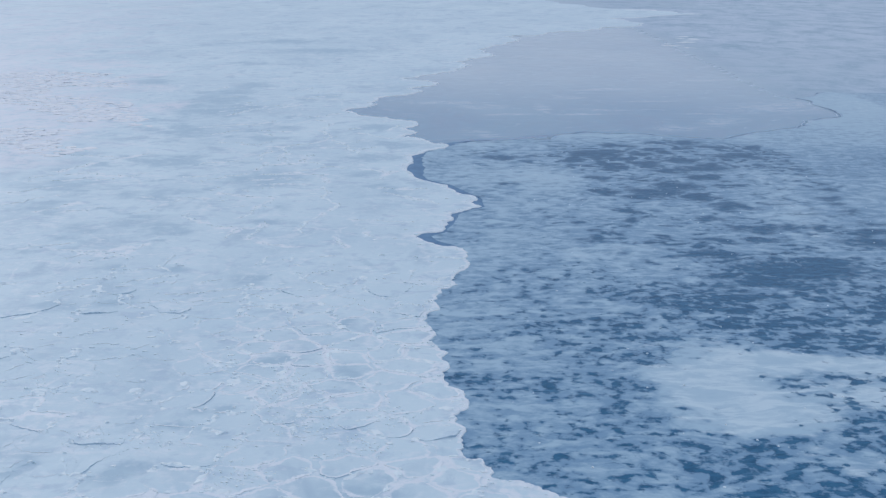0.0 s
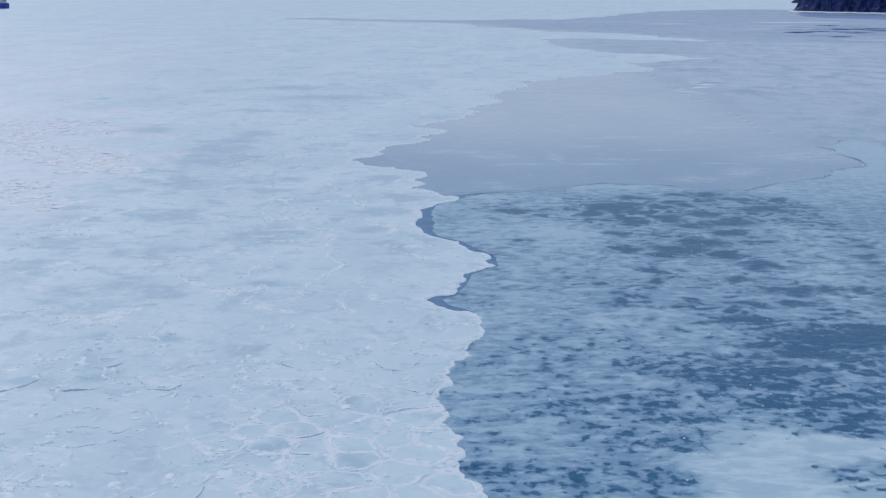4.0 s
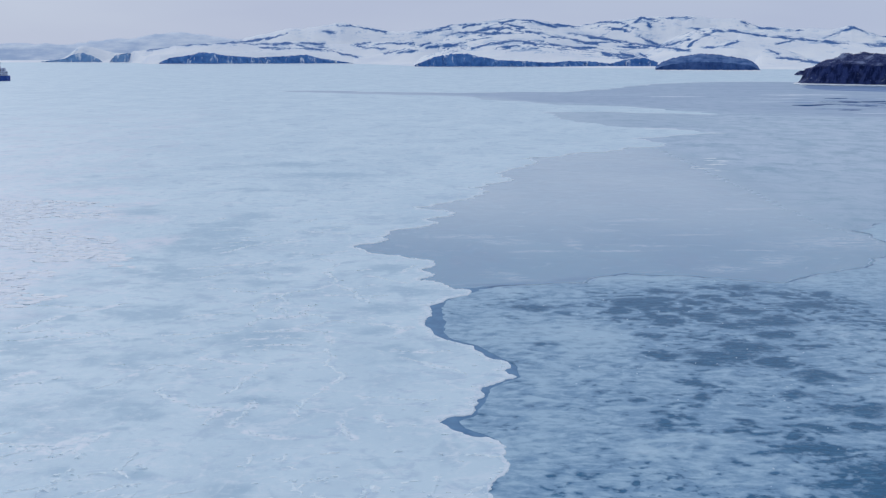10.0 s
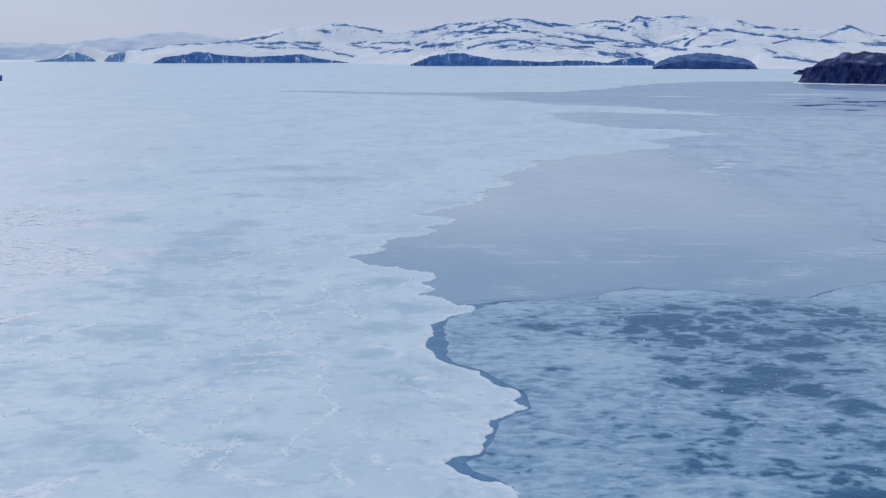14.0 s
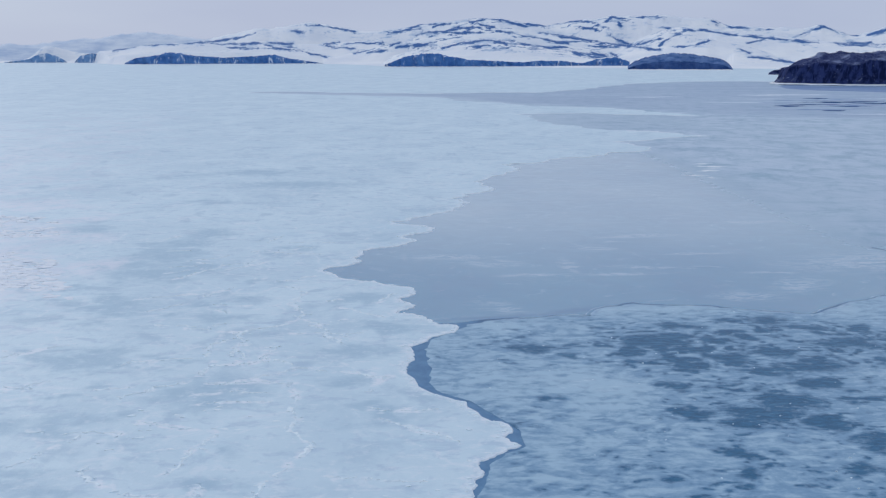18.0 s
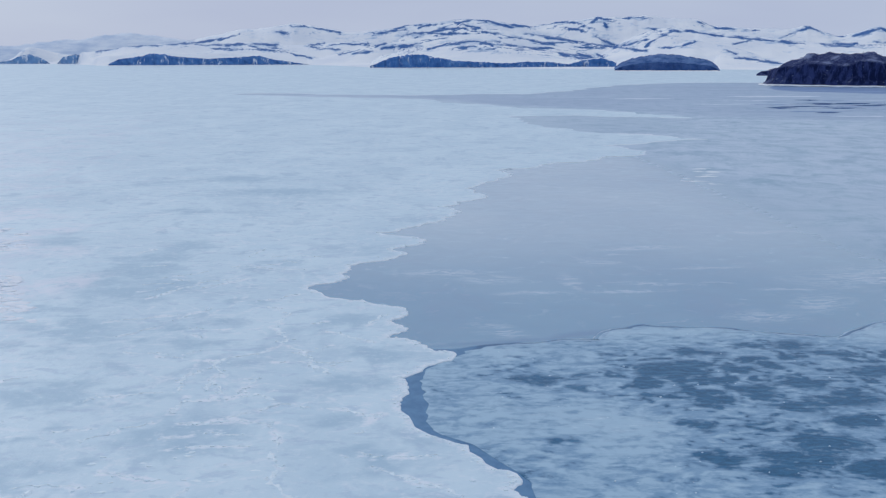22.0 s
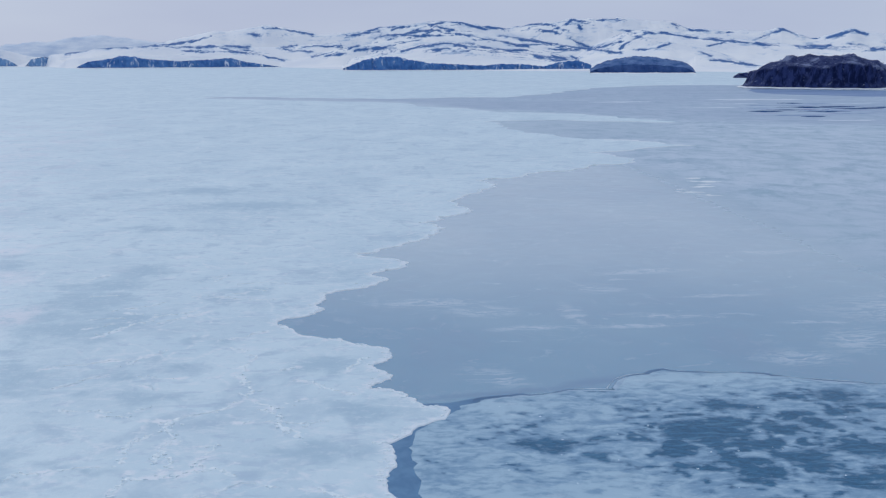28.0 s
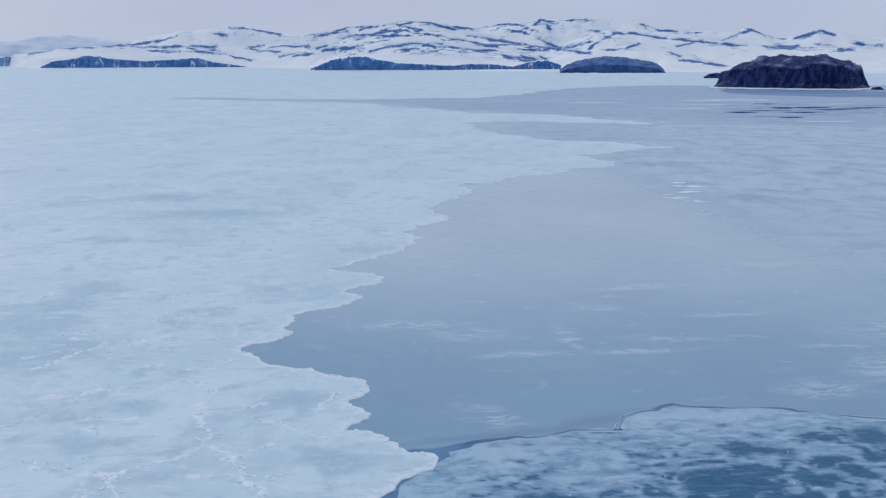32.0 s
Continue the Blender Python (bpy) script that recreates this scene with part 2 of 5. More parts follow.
def make_fast_ice():
    m = Nodes("fast_ice", 0.55, 0.50)
    smudge, frost = m.value("smudge"), m.value("frost")
    broad = m.noise((0.030, 0.016, 0.03), 4, 0.6, warp=0.6)
    patch = m.noise((0.065, 0.040, 0.07), 5, 0.6, warp=0.7)
    spots = m.noise((0.095, 0.060, 0.1), 4, 0.52, warp=0.5, turn=12)
    soft = m.noise((0.22, 0.20, 0.2), 5, 0.62, warp=0.6)
    fine = m.noise(0.7, 6, 0.65)
    tiny = m.noise(1.7, 5, 0.7)
    col = m.mix(m.step(broad, 0.36, 0.64), (0.557, 0.691, 0.776), (0.637, 0.764, 0.833))
    col = m.mix(m.math("MULTIPLY", m.step(m.noise((0.07, 0.09, 0.08), 4, 0.55), 0.50, 0.70), 0.45), col, (0.547, 0.701, 0.796))
    col = m.mix(m.math("MULTIPLY", m.step(patch, 0.51, 0.70), 0.52), col, (0.406, 0.547, 0.664))
    col = m.mix(m.math("MULTIPLY", m.step(spots, 0.57, 0.70), 0.60), col, (0.371, 0.513, 0.634))
    dash = m.noise((0.20, 0.27, 0.2), 5, 0.58, warp=0.5, turn=7)
    col = m.mix(m.math("MULTIPLY", m.step(dash, 0.545, 0.66), 0.58), col, (0.431, 0.557, 0.684))
    lick = m.noise((0.15, 0.21, 0.2), 7, 0.68, warp=0.7, turn=-5)
    col = m.mix(m.math("MULTIPLY", m.step(lick, 0.545, 0.65), 0.55), col, (0.738, 0.806, 0.867))
    vein = m.cells((0.105, 0.085, 0.1), vector=m.swirled((0.12, 5.0), (0.6, 1.6), (2.5, 0.6)))
    some = m.step(m.noise(0.045, 3), 0.42, 0.58)
    col = m.mix(m.math("MULTIPLY", m.step(vein, 0.040, 0.004), m.math("MULTIPLY", some, m.math("MULTIPLY", m.step(fine, 0.36, 0.6), 0.6))), col, (0.767, 0.821, 0.877))
    stain = m.step(m.math("ADD", smudge, m.math("MULTIPLY", m.math("SUBTRACT", soft, 0.5), 1.7)), 0.05, 0.95)
    col = m.mix(m.math("MULTIPLY", stain, 0.80), col, (0.366, 0.523, 0.639))
    white = m.math("ADD", frost, m.math("MULTIPLY", m.math("SUBTRACT", fine, 0.5), 1.0))
    white = m.math("ADD", white, m.math("MULTIPLY", m.math("SUBTRACT", tiny, 0.5), 0.7))
    col = m.mix(m.math("MULTIPLY", m.step(white, 0.28, 0.72), 0.92), col, (0.777, 0.821, 0.877))
    col = m.mix(m.math("MULTIPLY", m.step(fine, 0.52, 0.68), 0.34), col, (0.762, 0.816, 0.872))
    chip = m.noise((0.42, 0.33, 0.4), 5, 0.66, warp=0.4, turn=9)
    col = m.mix(m.math("MULTIPLY", m.step(chip, 0.555, 0.66), 0.40), col, (0.441, 0.572, 0.694))
    drift = m.value("drift")
    grain = m.noise((0.30, 0.22, 0.3), 6, 0.72)
    col = m.mix(m.math("MULTIPLY", m.step(m.math("ADD", drift, m.math("MULTIPLY", m.math("SUBTRACT", patch, 0.5), 1.6)), 0.20, 0.95), m.math("MULTIPLY", m.step(grain, 0.33, 0.56), 0.68)), col, (0.777, 0.781, 0.851))
    m.bump(m.math("ADD", m.math("MULTIPLY", spots, 1.2), m.math("ADD", m.math("MULTIPLY", fine, 0.5), m.math("MULTIPLY", tiny, 0.2))), 0.4, 0.5)
    return m.done(col)


def make_ridge_ice():
    m = Nodes("ridge_ice", 0.7, 0.2)
    f = m.noise(1.6, 5, 0.6)
    col = m.mix(m.step(f, 0.3, 0.7), (0.70, 0.81, 0.87), (0.82, 0.88, 0.91))
    m.bump(f, 0.04, 0.3)
    return m.done(col)


def make_edge_ice(name, a, b):
    m = Nodes(name, 0.5, 0.3)
    f = m.noise((1.2, 1.2, 6), 4)
    return m.done(m.mix(m.step(f, 0.3, 0.7), a, b))


def make_young_ice():
    m = Nodes("young_grey_ice", 0.2, 0.95)
    frost, lead = m.value("frost"), m.value("lead")
    broad = m.noise((0.014, 0.010, 0.01), 4, 0.6)
    smudge = m.noise((0.06, 0.03, 0.05), 5, 0.6, warp=0.6)
    wisp = m.noise((0.085, 0.095, 0.1), 6, 0.66, warp=1.6, turn=8)
    mott = m.noise((0.075, 0.050, 0.05), 8, 0.76, warp=0.5, turn=6)
    col = m.mix(m.step(broad, 0.32, 0.68), (0.098, 0.262, 0.412), (0.150, 0.322, 0.455))
    col = m.mix(m.math("MULTIPLY", m.step(smudge, 0.50, 0.72), 0.55), col, (0.125, 0.255, 0.405))
    col = m.mix(m.math("MULTIPLY", m.step(wisp, 0.60, 0.72), 0.45), col, (0.43, 0.55, 0.67))
    puff = m.noise((0.11, 0.075, 0.1), 6, 0.68, warp=1.2)
    col = m.mix(m.math("MULTIPLY", m.step(puff, 0.56, 0.74), 0.32), col, (0.38, 0.50, 0.63))
    swirl_ = m.swirled((0.12, 5.0), (0.5, 1.6))
    lace = m.math("ABSOLUTE", m.math("SUBTRACT", m.noise((0.10, 0.26, 0.1), 6, 0.64, warp=1.0, vector=swirl_), 0.5))
    fleck = 0.0
    for x, y, rx, ry, turn in ((85, 356.5, 11, 2.6, 4), (52, 334, 8, 2.6, 14), (38.6, 316, 4, 4, 0), (60, 307.5, 6, 1.5, 0), (46, 290.6, 7, 1.6, -8), (40, 283, 8, 1.2, 4), (70, 283, 5, 1.0, 0), (21.5, 282, 5, 1.3, 4),
                               (5, 304, 8, 3, 0), (12.7, 251, 3, 5, 30), (59, 259, 5, 4, 20), (72, 270, 4, 7, -30), (15, 296, 5, 4, 0), (109, 373, 9, 3.5, 0), (95, 296, 16, 9, 20), (30.5, 292, 1.3, 7, 0)):
        fleck = m.math("MAXIMUM", fleck, m.step(m.stretch(swirl_, x, y, rx, ry, turn), 1.9, 0.2))
    col = m.mix(m.math("MULTIPLY", fleck, m.math("ADD", 0.07, m.math("MULTIPLY", m.step(lace, 0.075, 0.0), 0.72))), col, (0.43, 0.55, 0.67))
    for x, y, rx, ry, turn in ((26, 247.5, 9, 2.2, 28), (12, 242.5, 12, 1.6, 12)):
        wet = m.step(m.stretch(m.swirled((0.2, 3.0), (0.9, 1.0)), x, y, rx, ry, turn), 1.3, 0.2)
        col = m.mix(m.math("MULTIPLY", wet, 0.55), col, (0.05, 0.16, 0.33))
    # lighter tint farther off, painted in for the sky's sheen on the ice
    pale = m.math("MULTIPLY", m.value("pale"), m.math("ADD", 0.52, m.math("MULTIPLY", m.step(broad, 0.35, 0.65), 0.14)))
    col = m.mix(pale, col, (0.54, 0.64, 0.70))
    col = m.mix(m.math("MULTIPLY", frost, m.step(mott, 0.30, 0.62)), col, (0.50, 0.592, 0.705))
    streak = m.noise((0.006, 0.014, 0.02), 6, 0.65, warp=0.6)
    col = m.mix(m.math("MULTIPLY", lead, m.math("ADD", 0.35, m.math("MULTIPLY", m.step(streak, 0.36, 0.68), 0.45))), col, (0.265, 0.365, 0.52))
    m.bump(m.noise(0.25, 4), 0.03, 0.12)
    return m.done(col, m.math("ADD", m.math("ADD", 0.06, m.math("MULTIPLY", wisp, 0.28)), m.math("MULTIPLY", m.math("MAXIMUM", frost, lead), 0.42)))


def make_slush():
    m = Nodes("frazil_slush", 0.5, 0.05)
    opening, pack = m.value("opening"), m.value("pack")
    flow = m.swirled((0.08, 6.0), (0.35, 1.2))
    lump = m.noise((0.42, 0.46, 0.4), 5, 0.60, warp=0.3, vector=flow)
    small = m.noise((0.80, 1.10, 1.0), 6, 0.68, warp=0.3)
    wisp = m.noise((0.24, 0.62, 0.4), 5, 0.62, warp=0.5, turn=-8, vector=flow)
    # a pale film in drifts, and holes in it with ragged borders
    film = m.math("ADD", m.math("MULTIPLY", m.math("SUBTRACT", lump, 0.5), 2.0), m.math("ADD", m.math("MULTIPLY", m.math("SUBTRACT", wisp, 0.5), 1.7), m.math("MULTIPLY", m.math("SUBTRACT", small, 0.5), 0.9)))
    col = m.mix(m.step(m.math("ADD", film, opening), -0.30, 0.62), (0.350, 0.515, 0.635), (0.135, 0.285, 0.445))
    packed = m.math("ADD", pack, m.math("ADD", m.math("MULTIPLY", m.math("SUBTRACT", wisp, 0.5), 2.0), m.math("MULTIPLY", m.math("SUBTRACT", small, 0.5), 1.2)))
    col = m.mix(m.math("MULTIPLY", m.step(packed, 0.28, 0.95), 0.9), col, m.mix(m.step(wisp, 0.40, 0.62), (0.40, 0.555, 0.665), (0.56, 0.69, 0.77)))
    ragged = m.math("ADD", m.math("MULTIPLY", m.math("SUBTRACT", lump, 0.5), 1.3), m.math("ADD", m.math("MULTIPLY", m.math("SUBTRACT", wisp, 0.5), 0.9), m.math("MULTIPLY", m.math("SUBTRACT", small, 0.5), 1.5)))
    o = m.math("ADD", opening, m.math("MULTIPLY", ragged, m.value("grain")))
    dots = m.noise((0.75, 0.62, 0.7), 4, 0.55, warp=0.3)
    o = m.math("ADD", o, m.math("MULTIPLY", m.step(m.value("grain"), 0.78, 0.95), m.math("MULTIPLY", m.math("SUBTRACT", dots, 0.50), 2.6)))
    opened = m.step(o, 0.40, 0.84)
    thread = m.noise((0.20, 0.95, 0.4), 6, 0.68, warp=0.6, turn=-6, vector=flow)
    water = m.mix(m.step(small, 0.36, 0.64), (0.002, 0.077, 0.174), (0.019, 0.134, 0.262))
    water = m.mix(m.math("MULTIPLY", m.step(thread, 0.50, 0.70), 0.60), water, (0.120, 0.285, 0.435))
    col = m.mix(m.math("MULTIPLY", opened, 0.98), col, water)
    m.put(m.b.inputs["Specular IOR Level"], m.math("SUBTRACT", 0.65, m.math("MULTIPLY", opened, 0.57)))
    m.bump(small, 0.05, 0.3)
    return m.done(col, m.math("SUBTRACT", 0.40, m.math("MULTIPLY", opened, 0.1)))


def make_water():
    m = Nodes("cold_water", 0.35, 0.07)
    f = m.noise((0.5, 0.3, 0.5), 4, 0.6, warp=0.4)
    m.bump(f, 0.05, 0.3)
    return m.done(m.mix(m.step(f, 0.3, 0.7), (0.082, 0.195, 0.35), (0.125, 0.26, 0.425)))


def make_hill():
    m = Nodes("snowy_hillside", 0.75, 0.15)
    scrub = m.value("scrub")
    f = m.noise((0.15, 0.07, 0.50), 6, 0.74, warp=0.3)
    g = m.noise(0.006, 4, 0.6)
    amount = m.step(m.math("ADD", scrub, m.math("MULTIPLY", m.math("SUBTRACT", f, 0.5), 1.15)), 0.30, 0.74)
    snow = m.mix(m.step(g, 0.3, 0.7), (0.76, 0.79, 0.85), (0.88, 0.885, 0.90))
    # blue wash: sparse scrub, plus shade of the gullies painted into the snow
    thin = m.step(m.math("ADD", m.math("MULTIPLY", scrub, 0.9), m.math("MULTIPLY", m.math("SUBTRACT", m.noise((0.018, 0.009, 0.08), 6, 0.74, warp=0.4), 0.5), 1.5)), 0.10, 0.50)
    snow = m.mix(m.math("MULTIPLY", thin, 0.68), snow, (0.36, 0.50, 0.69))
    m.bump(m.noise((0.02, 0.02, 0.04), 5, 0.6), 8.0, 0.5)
    # scrub blue holds the haze of distance in its colour
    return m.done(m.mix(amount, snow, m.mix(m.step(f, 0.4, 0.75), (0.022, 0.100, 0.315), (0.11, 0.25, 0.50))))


def make_cliff(name, dark, light, snow, low=0.60):
    m = Nodes(name, 0.85, 0.1)
    f = m.noise((0.085, 0.05, 0.028), 6, 0.70, warp=0.9)
    g = m.noise((0.03, 0.03, 0.06), 6, 0.7)
    col = m.mix(m.step(g, 0.3, 0.7), dark, light)
    col = m.mix(m.step(f, low, low + 0.10), col, snow)
    m.bump(m.math("ADD", f, g), 3.0, 0.6)
    return m.done(col)


def make_islet():
    m = Nodes("dark_islet_rock", 0.85, 0.1)
    f = m.noise((0.16, 0.16, 0.05), 6, 0.7, warp=0.4)
    g = m.noise((0.05, 0.05, 0.07), 6, 0.7, warp=0.5)
    h = m.noise(0.3, 6, 0.7)
    col = m.mix(m.step(f, 0.43, 0.60), (0.005, 0.012, 0.055), (0.030, 0.048, 0.155))
    col = m.mix(m.math("MULTIPLY", m.step(g, 0.52, 0.70), 0.7), col, (0.048, 0.066, 0.17))
    col = m.mix(m.math("MULTIPLY", m.step(h, 0.62, 0.72), m.step(g, 0.42, 0.55)), col, (0.40, 0.49, 0.70))
    lie = m.t.nodes.new("ShaderNodeSeparateXYZ")
    m.put(lie.inputs[0], m.t.nodes.new("ShaderNodeNewGeometry").outputs["Normal"])
    flat = m.step(m.math("ADD", lie.outputs["Z"], m.math("MULTIPLY", m.math("SUBTRACT", h, 0.5), 0.9)), 0.40, 0.85)
    tuft = m.noise((0.5, 0.5, 0.9), 5, 0.7)
    heath = m.mix(m.step(tuft, 0.35, 0.65), (0.012, 0.022, 0.085), (0.070, 0.090, 0.215))
    col = m.mix(m.math("MULTIPLY", flat, 0.9), col, heath)
    col = m.mix(m.math("MULTIPLY", m.step(tuft, 0.62, 0.70), m.math("MULTIPLY", flat, 0.8)), col, (0.46, 0.53, 0.70))
    dust = m.math("MULTIPLY", m.step(m.noise((0.03, 0.03, 0.06), 5, 0.65, warp=0.6), 0.50, 0.62), m.math("MULTIPLY", flat, 0.55))
    col = m.mix(dust, col, (0.30, 0.36, 0.54))
    m.bump(m.math("ADD", f, g), 2.0, 0.8)
    return m.done(col)


def make_plain(name, a, b, scale, rough=0.7, spec=0.2, relief=0.0):
    m = Nodes(name, rough, spec)
    f = m.noise(scale, 5, 0.6)
    if relief:
        m.bump(f, relief, 0.7)
    return m.done(m.mix(m.step(f, 0.3, 0.7), a, b))


FAST_ICE, RIDGE_ICE, EDGE_ICE = make_fast_ice(), make_ridge_ice(), make_edge_ice("ice_edge_face", (0.78, 0.85, 0.89), (0.88, 0.91, 0.93))
# blue edge ice, darkened in colour for the shadow under raised rims
SHADED_EDGE = make_edge_ice("shaded_plate_edge", (0.34, 0.49, 0.61), (0.62, 0.73, 0.80))
YOUNG_ICE, SLUSH, WATER, HILL = make_young_ice(), make_slush(), make_water(), make_hill()
# the next two cliff blues have the haze of distance painted in
CLIFF = make_cliff("haze_blue_cliff", (0.045, 0.142, 0.385), (0.11, 0.255, 0.53), (0.70, 0.76, 0.84), 0.555)
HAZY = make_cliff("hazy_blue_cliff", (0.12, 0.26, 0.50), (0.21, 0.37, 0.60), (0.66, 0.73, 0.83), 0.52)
WOODED = make_cliff("dark_wooded_slope", (0.014, 0.050, 0.18), (0.042, 0.098, 0.26), (0.4, 0.46, 0.55), 0.70)
ISLET = make_islet()
BRUSH = make_plain("leafless_brush", (0.008, 0.016, 0.060), (0.050, 0.066, 0.155), 0.08, 0.9, 0.05, 1.0)
SNOW = make_plain("shore_snow", (0.74, 0.78, 0.84), (0.86, 0.87, 0.88), 0.12, 0.75, 0.15, 0.5)
# mountain snow tinted blue-grey to stand for haze
HAZED_SNOW = make_plain("hazed_mountain_snow", (0.46, 0.56, 0.72), (0.80, 0.84, 0.90), (0.008, 0.004, 0.035), 0.9, 0.0)
HULL = make_plain("blue_hull_paint", (0.010, 0.045, 0.24), (0.022, 0.075, 0.32), 0.3, 0.5, 0.3)
HOUSE = make_plain("weathered_white_paint", (0.27, 0.32, 0.47), (0.50, 0.54, 0.66), 0.3, 0.55, 0.3)
STEEL = make_plain("dark_steel", (0.05, 0.06, 0.10), (0.10, 0.11, 0.16), 0.4, 0.5, 0.4)
PANE = make_plain("dark_window_glass", (0.02, 0.025, 0.04), (0.03, 0.035, 0.05), 0.5, 0.15, 0.5)
SLUSH_RIM = make_plain("pale_slush_rim", (0.30, 0.43, 0.57), (0.50, 0.61, 0.71), (0.5, 0.5, 0.5), 0.7, 0.2, 0.05)
DEEP = make_plain("dark_slit_water", (0.010, 0.045, 0.17), (0.040, 0.105, 0.27), (0.03, 0.12, 0.05), 0.6, 0.0)
CRACK = make_plain("blue_crack_water", (0.055, 0.135, 0.26), (0.13, 0.235, 0.38), (0.12, 0.12, 0.1), 0.4, 0.05)
PINK_ICE = make_plain("pinkish_ice_rubble", (0.77, 0.80, 0.85), (0.87, 0.88, 0.905), 0.4, 0.75, 0.1, 0.05)
DARK_BLUE_ICE = make_plain("dark_blue_ice", (0.15, 0.245, 0.44), (0.235, 0.33, 0.52), (0.012, 0.03, 0.02), 0.5, 0.08)
DUSTED = make_plain("snow_dusted_scrub", (0.030, 0.090, 0.26), (0.14, 0.235, 0.44), (0.05, 0.04, 0.10), 0.85, 0.1, 2.0)
RUST = make_plain("red_lead_paint", (0.10, 0.05, 0.06), (0.16, 0.08, 0.09), 0.4, 0.6, 0.2)

# ---- the frozen sea ----
# edge of the fast ice, from behind the camera to the far lead
NEAR_EDGE = [(40, -1500), (10, -200), (25, -30), (14, 20), (21, 48), (12.9, 61.6), (10.4, 64), (7.5, 65.1), (6.2, 68.6), (4.6, 74.2), (5.6, 83.1),
             (4.5, 86.6), (3.2, 95.1), (3.7, 97.9), (1.7, 101.4), (2.3, 104.9), (1.3, 108.1), (2.7, 113.7), (2.3, 119.8), (5.2, 125), (4.9, 129.1),
             (7, 135), (6.7, 141.2), (4.8, 145.5), (-0.4, 152.2), (4.1, 160.9), (5.1, 167.8), (10, 173), (9.2, 181), (-3.1, 205.1), (-2.2, 213),
             (-3.4, 221.5), (4.9, 236), (-0.6, 243.6), (-5.3, 245.7), (-2.1, 250.5), (-5, 258), (-1.9, 265.3), (-5.5, 271.6)]
FAR_EDGE = [(-20.5, 287), (-14.5, 295.2), (-15.2, 303.7), (-7.9, 318.3), (-1.5, 327.3), (-4.6, 334.5), (3.3, 348.6), (-7.8, 360.7), (3.3, 375.3), (12.6, 393),
            (9.4, 410.8), (23.3, 432), (20.5, 447.5), (37.4, 499), (34, 520), (57.6, 545), (72.8, 557.3), (81, 570.5), (101.8, 586.6), (93.3, 636),
            (150.5, 673), (138.5, 696.5), (98, 735), (81, 777), (68, 886), (120, 900), (160, 880), (190, 866), (171, 912), (140, 984),
            (82, 1035), (19.5, 1188), (-166, 1313), (-150, 1345), (15, 1275), (68, 1302), (127, 1300), (232, 1522), (310, 1643), (397, 1695), (600, 1665)]
EDGE = NEAR_EDGE + FAR_EDGE
edge_line = roughen(EDGE, 4, 0.20, 4)
outline = edge_line + [(6000, 1700), (6000, 6000), (-6000, 6000), (-6000, -1500)]
rim_points = [p for p in edge_line if 40 < p[1] < 720]

# grey smudges on the ice: middle and half widths
SMUDGES = ((-55.5, 284, 7.5, 7), (-54, 249, 5, 4), (-66, 241, 2.5, 3), (-50, 213, 6, 5), (-42.5, 184, 4, 3), (-27, 197, 6, 6), (-52, 182.4, 3, 3), (-48.8, 169.7, 1, 1.5),
           (-43, 159.5, 2, 1.5), (-37, 155.6, 2, 1.5), (-44.4, 166, 2.5, 2), (-33.6, 241, 4, 4), (-13.6, 256.5, 4.5, 4.5), (-4.3, 236.5, 4.3, 4.2), (-10.5, 218.5, 3.6, 3.6),
           (-6, 187, 3.6, 3.6), (-23, 160, 2.5, 2), (-47.5, 160.5, 2, 2), (-22.5, 173, 1.8, 1.5), (-93, 347.6, 9, 5), (-52, 342, 5, 6), (-66, 192.6, 5, 3), (-17.6, 125.5, 2.6, 2.5))
MORE_SMUDGES = ((-5, 139, 2.5, 2), (-50, 154.5, 3, 2.3), (-41, 115, 3.5, 2.6), (-55, 256, 5, 4), (-29.7, 277, 1.7, 1.6), (-11, 332, 2.3, 3.4), (-48, 219, 4, 4.5), (-86, 350, 5, 5),
                (-38, 452, 14, 10), (-60, 492, 15, 8), (-9.5, 200, 3.7, 3), (-55, 326, 6, 6), (-56, 307, 7, 8), (-30, 316, 4, 5), (-60, 405, 4, 5.5), (-15.3, 93.8, 2.3, 1.7),
                (-17.4, 82.3, 1.4, 1.2), (-21.2, 76.7, 2, 1.8), (-42.4, 97, 4, 1.5), (-8.8, 89.4, 2.2, 2.7), (-25.7, 64, 1.8, 1.8), (-34.4, 68.5, 1.3, 2), (-3.6, 64, 3, 1.4))
r_ = random.Random(63)
WEST_SMUDGES = ((-65.8, 189, 6.5, 2.6), (-52.6, 181.6, 2.8, 3), (-43.3, 181.9, 4, 2.4), (-28.6, 194.9, 5.6, 4.5), (-53.7, 149, 3.4, 2), (-40.5, 115.9, 3, 1.2), (-17.9, 126.4, 2.6, 3), (-4.7, 138.1, 2, 2),
                (-10.4, 106.6, 1.8, 1.4), (-5.6, 187.4, 3.1, 3.4), (-42.6, 157.5, 2.8, 1.5), (-44.8, 134, 3, 1.3), (-32.5, 134.9, 2.5, 1.2), (-63.5, 176.2, 3.4, 2), (-70.1, 225.5, 4.1, 2), (-48.7, 290.8, 7, 7), (-63.3, 295, 7, 4))
STREAKS = [(r_.uniform(-90, -36), r_.uniform(140, 300), r_.uniform(1.5, 4), r_.uniform(0.8, 2.2)) for _ in range(70)]
